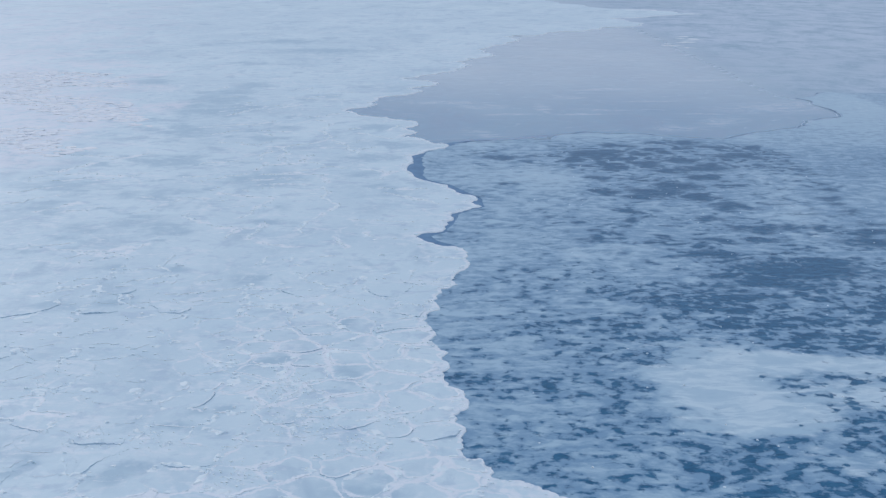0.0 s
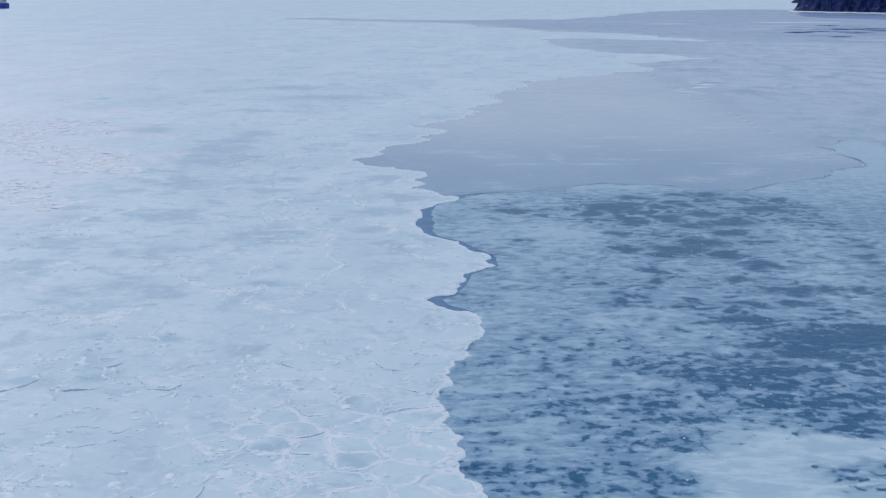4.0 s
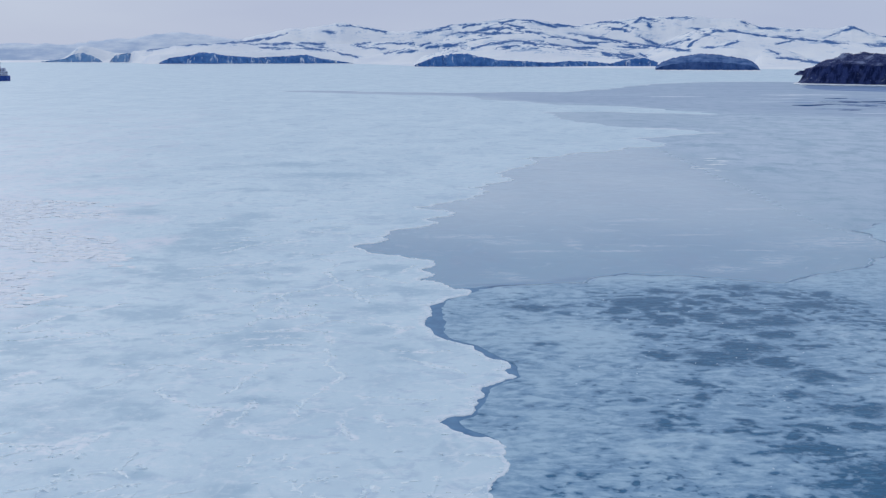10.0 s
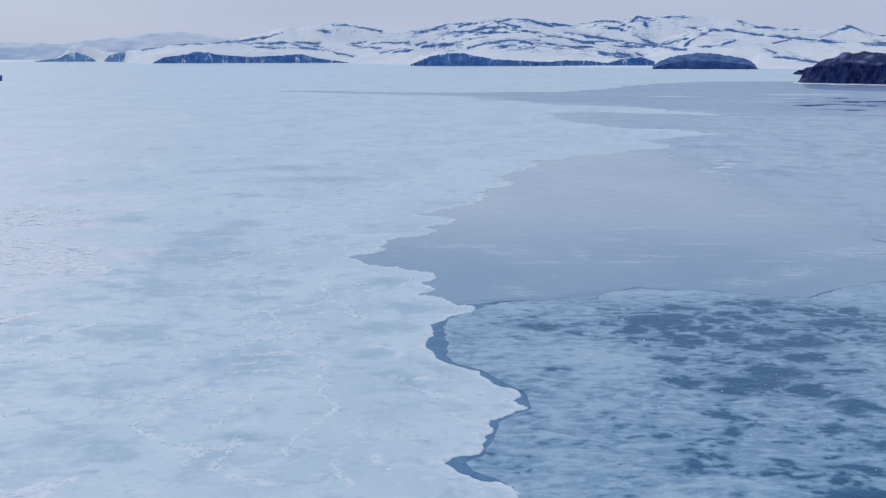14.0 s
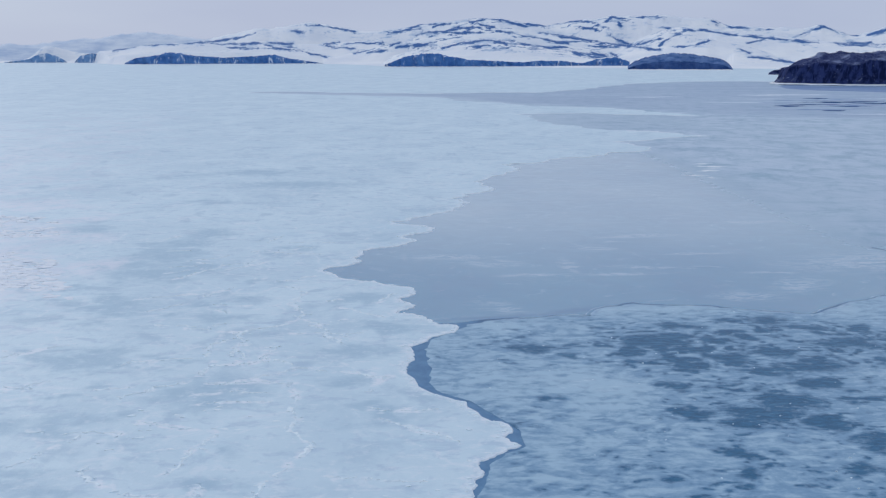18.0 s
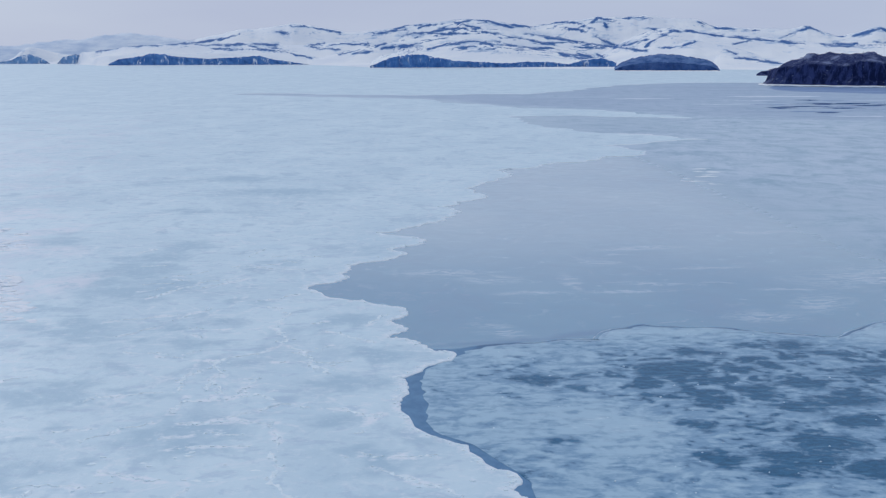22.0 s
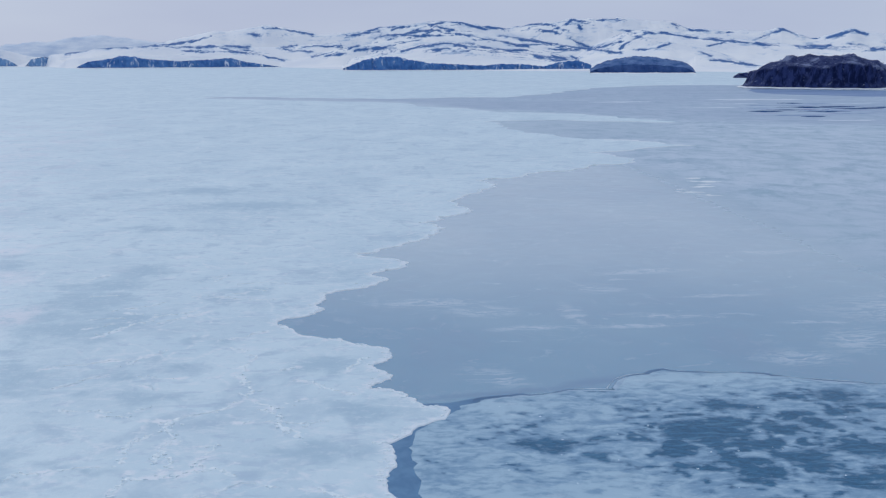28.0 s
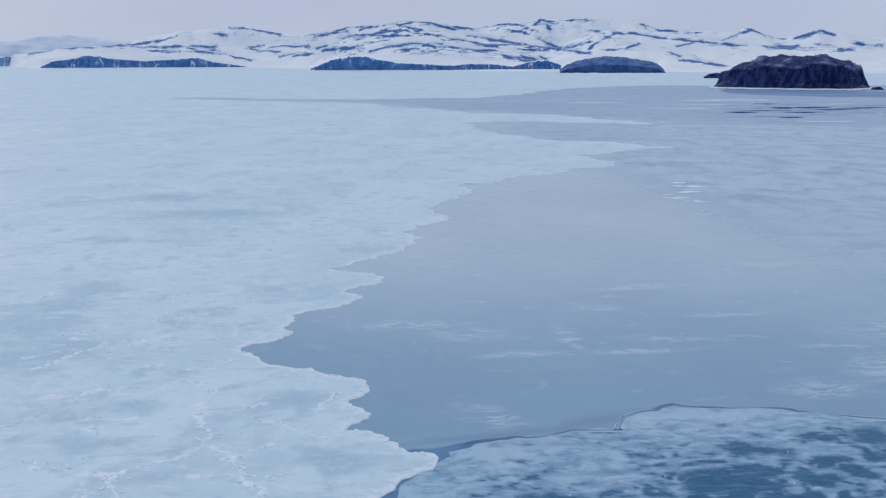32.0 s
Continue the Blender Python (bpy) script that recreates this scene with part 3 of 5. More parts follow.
# courses of the long pressure ridges
COURSES = (((-29, 215), (-29, 222), (-30, 229), (-23, 238), (-21, 243)), ((-21, 243), (-24, 254), (-22, 265), (-27, 271)), ((-14, 241), (-19, 236), (-16, 233), (-13, 223)),
           ((-25, 221), (-23, 222), (-24, 214), (-19, 210)), ((-45, 238), (-42, 237), (-37, 236)), ((-38, 254), (-31, 253)), ((-49, 279), (-45, 287), (-41, 295), (-35, 300)),
           ((-28, 219), (-27, 213), (-29, 210)), ((-18, 256), (-15, 259)), ((-38, 167), (-35, 161), (-30, 157), (-25, 157)), ((-19, 200), (-16, 184), (-17, 179), (-14, 173), (-17, 163), (-18, 153)))
MORE_COURSES = (((-32, 205), (-30, 228)), ((-31, 211), (-25, 211)), ((-45, 198), (-40, 199)), ((-16, 208), (-10, 206), (-5, 203)), ((-3, 181), (0, 177)), ((-8, 154), (-6, 150)),
                ((-48, 120), (-45, 122), (-43, 125)), ((-48, 135), (-43, 139), (-40, 147)), ((-38, 121), (-35, 115), (-33, 114)), ((-20, 115), (-14, 113)), ((-14, 127), (-9, 122)))
r_ = random.Random(64)
minor = []
for _ in range(90):
    x, y, way, far = r_.uniform(-75, 6), r_.uniform(112, 330), r_.gauss(0.35, 0.7), r_.uniform(5, 16)
    minor.append(((x, y), (x + far * 0.5 * math.cos(way), y + far * 0.5 * math.sin(way) + r_.gauss(0, 1)), (x + far * math.cos(way), y + far * math.sin(way))))
courses = [roughen(c, 4, 0.16, 300 + k) for k, c in enumerate(COURSES + MORE_COURSES + tuple(minor))]

ice_bands = defaultdict(list)
for (x0_, y0_), (x1_, y1_) in zip(edge_line, edge_line[1:]):
    if -100 < min(y0_, y1_) < 1400:
        for k in range(int(min(y0_, y1_) // 4), int(max(y0_, y1_) // 4) + 1):
            ice_bands[k].append((x0_, y0_, x1_, y1_))


def on_ice(x, y):
    """Whether a place lies on the fast ice."""
    hit = True
    for x0, y0, x1, y1 in ice_bands[int(y // 4)]:
        if (y0 > y) != (y1 > y) and x > (x1 - x0) * (y - y0) / (y1 - y0) + x0:
            hit = not hit
    return hit


def clipped(cell, a, b):
    """The part of a convex outline that is nearer to a than to b."""
    mx, my, nx, ny = (a[0] + b[0]) / 2, (a[1] + b[1]) / 2, b[0] - a[0], b[1] - a[1]
    side = [(p[0] - mx) * nx + (p[1] - my) * ny for p in cell]
    out = []
    for k, p in enumerate(cell):
        q, d, e = cell[(k + 1) % len(cell)], side[k], side[(k + 1) % len(cell)]
        if d <= 0:
            out.append(p)
        if d * e < 0:
            out.append((p[0] + (q[0] - p[0]) * d / (d - e), p[1] + (q[1] - p[1]) * d / (d - e)))
    return out


def floe_cells(x0, x1, y0, y1, size, seed):
    """Uneven floes that fill a stretch of the ice."""
    r = random.Random(seed)
    seeds = []
    for _ in range(6000):
        p, far = (r.uniform(x0, x1), r.uniform(y0, y1)), size * r.choice((0.45, 0.7, 1.0, 1.4, 1.6))
        if all((p[0] - q[0]) ** 2 + (p[1] - q[1]) ** 2 > far * far for q in seeds):
            seeds.append(p)
    cells = []
    for p in seeds:
        cell = [(p[0] - 12, p[1] - 12), (p[0] + 12, p[1] - 12), (p[0] + 12, p[1] + 12), (p[0] - 12, p[1] + 12)]
        for q in seeds:
            if q is not p and abs(q[0] - p[0]) < 22 and abs(q[1] - p[1]) < 22:
                cell = clipped(cell, p, q)
        if x0 < p[0] < x1 - 1 and len(cell) > 2:
            cells.append(cell)
    return cells


floes = [c for c in floe_cells(-48, 12, 48, 128, 7.6, 17) if on_ice(sum(p[0] for p in c) / len(c), sum(p[1] for p in c) / len(c))]
seams = []
for c in floes:
    for a, b in zip(c, c[1:] + c[:1]):
        n = max(2, int(math.hypot(b[0] - a[0], b[1] - a[1]) / 0.5))
        seams += [(a[0] + (b[0] - a[0]) * k / n, a[1] + (b[1] - a[1]) * k / n) for k in range(n)]


# where floes have ground each other to rubble: middle, spread, number of bits
GROUND_UP = ((-12, 87, 1.8, 190), (-10, 78, 1.8, 220), (-14, 66, 1.2, 110), (-2, 79, 1.2, 90), (-4, 72, 1.2, 90), (-29, 74, 1.2, 70), (-24, 74, 1.0, 60), (-20, 93, 1.4, 70), (-37, 87, 1.4, 70))


def rimmed(X, Y):
    """How much of the floes' rims shows: most by the open edge, little farther in."""
    return np.clip(0.30 + 0.75 * smooth(-34, -10, X) + 1.3 * fbm(np.asarray(X) / 11, np.asarray(Y) / 11, 86, 3), 0.1, 1.1) * smooth(132, 96, Y)


def smudge_field(X, Y):
    u, v = X + 8 * fbm(X / 7, Y / 7, 81, 4), Y + 7 * fbm(X / 7, Y / 7, 82, 4)
    return ovals(u, v, STREAKS + [(x, y, rx * 1.15, ry * 1.1) for x, y, rx, ry in SMUDGES + MORE_SMUDGES + WEST_SMUDGES], 1.7)


def frost_field(X, Y):
    ragged = 0.5 + fbm(X / 3, Y / 3, 83, 3)
    rim = nearness(X, Y, rim_points, 3.5) * 0.62
    rubbly = ovals(X, Y, [(x, y, 1.3 * w, 1.5 * w) for x, y, w, _ in GROUND_UP]) * 0.85 * ragged
    line = nearness(X, Y, [p for c in courses for p in c], 1.6) * 1.1 * ragged
    seam = nearness(X, Y, seams, 0.9) * 1.3 * ragged * rimmed(X, Y)
    return np.maximum(np.maximum(rim, line), np.maximum(seam, rubbly))


def drift_field(X, Y):
    far = np.where(Y < 275, 85, 175)
    return smooth(1.2, 0.5, np.hypot((X + 118 + 0.2 * (Y - 265)) / 63, (Y - 275) / far) + 0.5 * fbm(X / 16, Y / 22, 84, 3))


filling = (mesh_grid(-52, 14, 50, 130, 0.6, 0.7), mesh_grid(-70, 14, 130.5, 310, 1.0, 1.3), mesh_grid(-160, -70.5, 190, 420, 3, 4), mesh_grid(-70, 45, 311, 560, 2.5, 3.5), mesh_grid(40, 160, 480, 700, 4, 5))
fast_ice = tagged(new("fast_ice_sheet", sheet_mesh("fast_ice_sheet", outline, filling, 0.15, -0.1, FAST_ICE, EDGE_ICE, 0.22, smudge=smudge_field, frost=frost_field, drift=drift_field)),
                  "pale blue-white sheet of snow-dusted sea ice", "sea ice", kind="structure")

# young ice under and beside it, one sheet to the horizon
s = np.linspace(-1, 1, 240)
gx = 60 + np.sinh(s * 4.2) / np.sinh(4.2) * 6000
gy = 500 + np.sinh(s * 4.0) / np.sinh(4.0) * 6000
GX, GY = np.meshgrid(gx, gy)
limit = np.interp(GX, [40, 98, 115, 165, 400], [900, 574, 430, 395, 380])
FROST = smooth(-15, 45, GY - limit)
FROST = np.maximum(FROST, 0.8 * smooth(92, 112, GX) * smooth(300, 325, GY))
# how much painted sheen the young ice gets, growing with distance
FAR_SHEEN = smooth(262, 385, GY) * (1 - 0.5 * smooth(55, 130, GX))
POOL = smooth(1.25, 0.8, np.hypot((GX - 120 + (GY - 820) * 0.05) / 48, (GY - 822) / 95))
FROST = FROST * (1 - 0.35 * POOL)
lead_near = np.interp(GX, [-170, 19, 82, 140, 171, 207, 278, 700], [1312, 1188, 1035, 984, 908, 850, 805, 780])
LEAD = smooth(0, 60, GY - lead_near) * smooth(1760, 1640, GY)
tagged(new("young_ice_sheet", grid_mesh("young_ice_sheet", GX, GY, GX * 0, YOUNG_ICE, frost=FROST, pale=FAR_SHEEN, lead=LEAD)),
                   "smooth grey-blue young sea ice with faint frost", "sea ice", kind="structure")

# open water along the edge
lane = roughen([(30, -1500), (20, 40), (-8, 60), (-8, 150), (-9, 238), (5, 238.2), (8, 239.9), (12, 240.8), (14, 240.2), (9, 236), (4, 228), (8, 200), (14, 184), (18, 172), (14, 150), (20, 60), (60, -1500)], 3, 0.06, 9, True)
lead_water = tagged(new("lead_water", slab_mesh("lead_water", lane, 0.012, -0.2, WATER)), "narrow dark strip of open water along the ice edge", "water", kind="structure")

# slush: its shore follows the edge a few metres off
SLUSH_SHORE = [(30, -1500), (4, -200), (18, -30), (8, 20), (14, 48), (6, 61), (2, 70), (1, 85), (-1, 97), (-1.5, 108), (-0.5, 119), (3, 127),
               (6.0, 137), (6.0, 145), (2.0, 151.8), (5.4, 160.7), (7.0, 166.8), (11.0, 172.4), (10.3, 182.5), (2.8, 199), (0.0, 211), (0.2, 221.5), (6.0, 233.6), (9.5, 239), (15, 241.2),
               (28, 242.8), (30.6, 249.2), (37, 253.2), (50, 250), (60, 245), (66, 243), (79.3, 254.5), (87.9, 260.5), (92.7, 271.5), (103.3, 278.5), (105, 292), (102, 314), (114, 328), (150, 322),
               (420, 380), (2500, 700)]
slush_line = roughen(SLUSH_SHORE, 3, 0.12, 6)
edge_near = [p for p in edge_line if 100 < p[1] < 245]
for i, (x, y) in enumerate(slush_line):
    if 100 < y < 238 and x < 14:
        q = min(edge_near, key=lambda e: (e[0] - x) ** 2 + (e[1] - y) ** 2)
        k = 0.40 + 0.35 * math.sin(y * 0.11 + 0.6 * math.sin(y * 0.31))
        slush_line[i] = (x + (q[0] - x) * k, y + (q[1] - y) * k)
slush_outline = slush_line + [(2500, -1500)]
# open holes in the slush: middle and half widths
NEAR_HOLES = ((35, 116, 5.6, 2.9), (52, 132, 9, 5), (25, 97, 1.8, 3.7), (23.7, 107, 2.6, 1.7), (64, 148, 5, 5), (55, 111.5, 1.4, 2.3), (45, 103, 3.9, 2.4), (27.7, 91.6, 2.4, 1), (19.3, 82, 2.2, 1.5),
              (29.8, 68.6, 2.5, 1.8), (43.5, 82, 3.3, 1.8), (34.6, 73.6, 3.1, 1), (28, 75, 2.1, 0.8), (26.7, 65.7, 1, 0.9), (37.4, 64, 1.9, 1.1), (7.7, 68.6, 1.5, 1.2), (5.2, 90, 1.5, 1.4),
              (11.4, 95, 1.2, 0.9), (25.4, 85, 1.4, 1.9))
MID_HOLES = ((25.8, 149.7, 2.9, 2), (28.7, 140.6, 1.8, 1.2), (20, 130.7, 0.8, 1.6), (22, 120.8, 1.6, 1.7), (25.9, 122.5, 1.4, 0.9), (31, 117.4, 3.1, 2.4), (36.5, 119.6, 2.3, 1.4), (53, 157.4, 5.5, 2.6),
             (42, 140.6, 4.1, 2.3), (49.7, 136, 2.2, 2.9), (47, 126.7, 2.1, 2.5), (32.5, 125, 2.2, 1), (33, 136, 1.3, 1.1), (52, 149.4, 2.9, 1.7), (45.7, 163.5, 3.5, 2.4), (53, 172.8, 4, 3.3),
             (40.6, 119.6, 2.3, 1.1), (12.8, 119, 1.6, 1.1), (14.5, 158.6, 1.8, 1.6), (44.3, 149, 2.6, 2), (23.6, 161.7, 1.6, 1.5), (32.9, 163, 2, 2.2), (5, 155.5, 1.8, 1.5))
FAR_HOLES = ((41, 235, 3, 3), (34.7, 223.3, 5, 4.8), (38.5, 227, 2.7, 3), (15.2, 219.7, 3.8, 3), (21.5, 215, 1.7, 2.6), (57, 238.5, 3, 3.6), (40.5, 218.8, 1.9, 2), (37.7, 208.5, 2.8, 2.8),
             (44.6, 224.5, 2.2, 1.9), (45.9, 219, 1.7, 1.6), (44, 211, 2.1, 2.7), (13.5, 227.3, 1.1, 1.5), (29.8, 217.5, 2.1, 1.8), (26.8, 221.8, 1.3, 2), (51.4, 215.5, 2.3, 2.8), (32.6, 198, 2.4, 2.5),
             (17, 193, 2.6, 1.6), (32.4, 185, 2, 3.1), (38, 181.5, 3.2, 3.7), (47.5, 181.5, 3.7, 3.5), (52.4, 198.6, 3.2, 3.2), (69.4, 232, 2.6, 3.6), (34.8, 170.4, 2.3, 2.6), (50.9, 172.4, 2.6, 3.5))
BRINK_HOLES = ((44.2, 213.6, 3.3, 3.4), (51.2, 218.3, 2.6, 2.9), (47.3, 230.2, 2.4, 2), (50.5, 226.3, 2.4, 2), (50.6, 239.3, 2, 1.5), (28.2, 234.1, 1.2, 1), (54.6, 230.9, 2.2, 2.2), (13.9, 232.6, 1.8, 1.1), (36.4, 212.2, 2.4, 1.8), (30.7, 218.7, 1.8, 1.8))
RIGHT_HOLES = ((19.5, 109.2, 4.5, 1.6), (26.2, 103.5, 5, 1.8), (26.1, 120.7, 4.5, 1.3), (37, 117.9, 5, 1.6), (51.3, 155.3, 6, 1.8), (47.2, 124.9, 6, 1.7), (60.9, 157.4, 6, 2), (42.4, 129.5, 5, 1.4), (39.2, 139.6, 5, 1.6),
               (54.7, 136, 6, 2), (43.6, 119.2, 5, 1.4), (51.8, 174.5, 5, 2.6), (48.2, 180, 4, 2.4), (36.1, 107.9, 4, 1.4), (43.8, 109.1, 6, 1.6), (46.6, 163.2, 4, 1.6), (41, 184, 6, 4), (46, 190, 5, 4), (55, 208, 6, 4), (63, 222, 5, 4), (48, 204, 5, 3), (60, 233, 4, 2.5))
# packed pale stretches
PACKS = ((33, 89, 7.5, 10.5), (44, 93, 13, 4), (35, 79, 7, 5), (46, 84, 6, 4))
THIN_PACKS = ((39, 69, 8, 2), (62, 168, 4, 22), (27, 143, 6, 2.5), (36, 249, 13, 3.5), (66, 249, 12, 3.5), (125, 300, 50, 36), (63, 198, 5, 9), (20, 199, 7, 9), (14, 236, 6, 3))
r_ = random.Random(90)
SPECKS = [(r_.uniform(0, 75), r_.uniform(58, 246), r_.uniform(0.5, 1.1) * r_.choice((0.7, 1, 1, 1.7)), r_.uniform(0.35, 0.95), r_.uniform(0.25, 0.62)) for _ in range(3200)]


def opening_field(X, Y):
    out = np.zeros_like(X)
    near = (X > -10) & (X < 120) & (Y > 40) & (Y < 330)
    x, y = X[near], Y[near]
    u, v = x + 3.6 * fbm(x / 4, y / 4, 91, 5), y + 3.0 * fbm(x / 4, y / 4, 92, 5)
    holes = 0.74 * ovals(u, v, NEAR_HOLES + MID_HOLES + RIGHT_HOLES, 2.6)
    u2, v2 = x + 3.2 * fbm(x / 2.6, y / 2.6, 91, 5), y + 2.6 * fbm(x / 2.6, y / 2.6, 92, 5)
    holes = np.maximum(holes, 0.88 * ovals(u2, v2, FAR_HOLES + BRINK_HOLES, 2.6))
    speck = np.zeros_like(x)
    for sx, sy, rx, ry, amount in SPECKS:
        k = np.nonzero((np.abs(u - sx) < 3) & (np.abs(v - sy) < 3))[0]
        speck[k] = np.maximum(speck[k], amount * np.exp(-((u[k] - sx) / rx) ** 2 - ((v[k] - sy) / ry) ** 2))
    trend = 0.15 - 0.05 * smooth(110, 160, y) + 0.13 * smooth(14, 40, x) * smooth(190, 125, y) + 0.07 * smooth(22, 36, x) - 0.06 * smooth(225, 243, y)
    trend = trend + 0.19 * smooth(20, 40, x) * smooth(170, 195, y) * smooth(246, 228, y) + 0.30 * fbm(x / 12, y / 12, 93, 3)
    trend = trend + 0.10 * smooth(28, 46, x) * smooth(172, 128, y) + 0.03 * smooth(18, 30, x) * smooth(128, 112, y) - 0.05 * smooth(120, 150, y) * smooth(30, 15, x)
    thin = pack_field(x, y)
    out[near] = np.maximum(trend + speck * (1.0 + 1.3 * trend), 0.7 * trend + holes) - 0.85 * thin
    out[~near] = 0.25
    return out


def pack_field(X, Y):
    u, v = X + 7 * fbm(X / 6, Y / 6, 95, 4), Y + 6 * fbm(X / 6, Y / 6, 96, 4)
    return np.maximum(1.0 * ovals(u, v, PACKS, 3.0), 0.42 * ovals(u, v, THIN_PACKS, 2.0))


def grain_field(X, Y):
    return 0.72 + 0.28 * smooth(160, 95, Y + 12 * fbm(X / 20, Y / 20, 97, 3)) + 0.25 * fbm(X / 9, Y / 9, 98, 3)


slush_filling = (mesh_grid(-3, 66, 56, 190, 0.5, 0.5), mesh_grid(-3, 76, 190.3, 262, 0.6, 0.6), mesh_grid(66.5, 150, 100, 335, 2.5, 2.5))
slush = tagged(new("slush_field", sheet_mesh("slush_field", slush_outline, slush_filling, 0.05, -0.15, SLUSH, opening=opening_field, pack=pack_field, grain=grain_field)),
               "mottled blue slush of frazil ice on dark water", "slush ice", kind="structure")


def ribbon(name, points, off, wide, z, material, seed, label, category):
    """A strip of uneven width that follows a line, off metres to its left."""
    pts = np.array(points)
    d = np.gradient(pts, axis=0)
    d /= np.maximum(np.hypot(d[:, 0], d[:, 1]), 1e-6)[:, None]
    side = np.stack([-d[:, 1], d[:, 0]], -1)
    run = np.cumsum(np.r_[0, np.hypot(*np.diff(pts, axis=0).T)])
    w = wide * np.clip(0.55 + 1.6 * fbm(run / 5, run * 0, seed, 3), 0.06, 2)
    a, b = pts + side * off, pts + side * (off + w[:, None] * np.sign(off if off else 1))
    X, Y = np.stack([a[:, 0], b[:, 0]]), np.stack([a[:, 1], b[:, 1]])
    return tagged(new(name, grid_mesh(name, X, Y, X * 0 + z, material)), label, category, kind="structure")


brink = [p for p in slush_line if 232 < p[1] < 332 and 8 < p[0] < 116]
top_brink = [p for p in brink if p[1] > 236]
ribbon("crack_water", [p for p in top_brink if p[0] < 68], 0.01, 1.0, 0.02, CRACK, 71, "thin dark crack of open water", "water")
ribbon("crack_water", [p for p in top_brink if p[0] > 67], 0.01, 0.5, 0.02, CRACK, 75, "thin dark crack of open water", "water")
ribbon("slush_rim", brink, -0.02, 0.7, 0.056, SLUSH_RIM, 72, "pale raised rim of packed slush", "slush ice")

ribbon("frost_line", top_brink, 0.66, 0.32, 0.018, SLUSH_RIM, 73, "pale line of frost beyond the crack", "sea ice")

# ---- pressure ridges, plates and rubble on the fast ice ----
rng = random.Random(11)


def crumb(verts, faces, x, y, k, tall, z):
    """One small broken block of ice."""
    n, turn, base = 5, rng.uniform(0, 6.3), len(verts)
    for wide, up in ((1.0, 0.0), (0.72, tall * rng.uniform(0.3, 1.2))):
        for q in range(n):
            a = turn + 2 * math.pi * q / n
            verts.append((x + math.cos(a) * k * wide * rng.uniform(0.7, 1.4), y + math.sin(a) * k * wide * rng.uniform(0.5, 1.0), z + up * k))
    faces.append(tuple(range(base + n, base + 2 * n)))
    faces.extend((base + q, base + (q + 1) % n, base + n + (q + 1) % n, base + n + q) for q in range(n))


def ridge_strip(verts, faces, line, wide, high, gaps, seed):
    """A low ridge of ground-up ice along a line: broken, uneven in width and height."""
    r = random.Random(seed)
    pts, last = [], None
    for (ax, ay), (bx, by) in zip(line, line[1:]):
        n = max(1, int(math.hypot(bx - ax, by - ay) / 0.4))
        pts += [(ax + (bx - ax) * k / n + r.gauss(0, 0.05), ay + (by - ay) * k / n + r.gauss(0, 0.05)) for k in range(n)]
    for k, (x, y) in enumerate(pts[1:-1], 1):
        dx, dy = pts[k + 1][0] - pts[k - 1][0], pts[k + 1][1] - pts[k - 1][1]
        d = math.hypot(dx, dy) or 1.0
        rich = float(fbm(x / 2.5, y / 2.5, seed, 3)) + 0.5
        if rich < gaps or not on_ice(x + 0.5, y):
            if last is not None:
                faces.append((last, last + 1, last + 2))
            last = None
            continue
        w, h, skew = wide * rich * r.uniform(0.3, 1.9), high * rich * r.uniform(0.1, 1.9), r.uniform(-0.6, 0.6)
        i = len(verts)
        sx, sy = -dy / d * w, dx / d * w
        verts += [(x - sx, y - sy, 0.146), (x + sx * skew, y + sy * skew, 0.155 + h), (x + sx, y + sy, 0.146)]
        if last is not None:
            faces += [(last, last + 1, i + 1, i), (last + 1, last + 2, i + 2, i + 1)]
        else:
            faces.append((i, i + 1, i + 2))
        last = i
        if r.random() < 0.5:
            crumb(verts, faces, x + r.gauss(0, wide), y + r.gauss(0, wide), wide * r.uniform(0.25, 0.8), 0.6, 0.146)
    if last is not None:
        faces.append((last, last + 1, last + 2))


def tilted_slab(verts, faces, x, y, k, turn, lift, z):
    """A thin broken slab, one end resting on the ice and the other pushed up."""
    n, base = 7, len(verts)
    c, w = math.cos(turn), math.sin(turn)
    ring = []
    for q in range(n):
        a = 2 * math.pi * (q + rng.uniform(-0.4, 0.4)) / n
        ring.append((math.cos(a) * k * rng.uniform(0.6, 1.5), math.sin(a) * k * rng.uniform(0.4, 0.9)))
    for share in (0.0, 1.0):
        for px, py in ring:
            up = share * max(0.015, lift * (0.5 - 0.5 * py / (0.75 * k)))
            verts.append((x + px * c - py * w, y + px * w + py * c, z - 0.005 + up))
    faces.append(tuple(range(base + n, base + 2 * n)))
    faces.extend((base + q, base + (q + 1) % n, base + n + (q + 1) % n, base + n + q) for q in range(n))


def long_ridge(line, size, seed):
    """A winding line of piled and tilted blocks."""
    r = random.Random(seed)
    verts, faces = [], []
    ridge_strip(verts, faces, line, size, 0.13, 0.30, seed)
    for (ax, ay), (bx, by) in zip(line, line[1:]):
        for _ in range(int(math.hypot(bx - ax, by - ay) * 0.35 + r.random())):
            f = r.random()
            x, y = ax + (bx - ax) * f + r.gauss(0, size), ay + (by - ay) * f + r.gauss(0, size)
            if on_ice(x + 0.8, y):
                tilted_slab(verts, faces, x, y, size * r.uniform(0.4, 1.3), r.gauss(0, 0.5), r.uniform(0.03, 0.14), 0.15)
    me = bpy.data.meshes.new("ice_ridge")
    me.from_pydata(verts, [], faces)
    me.materials.append(RIDGE_ICE)
    return tagged(new("ice_ridge", me), "winding ridge of piled white ice blocks", "pressure ridge", "long ridges on the fast ice", "stuff")


for k, line in enumerate(courses):
    long_ridge(line, 0.36 if k < len(COURSES + MORE_COURSES) else 0.27, 300 + k)

verts, faces, met = [], [], set()
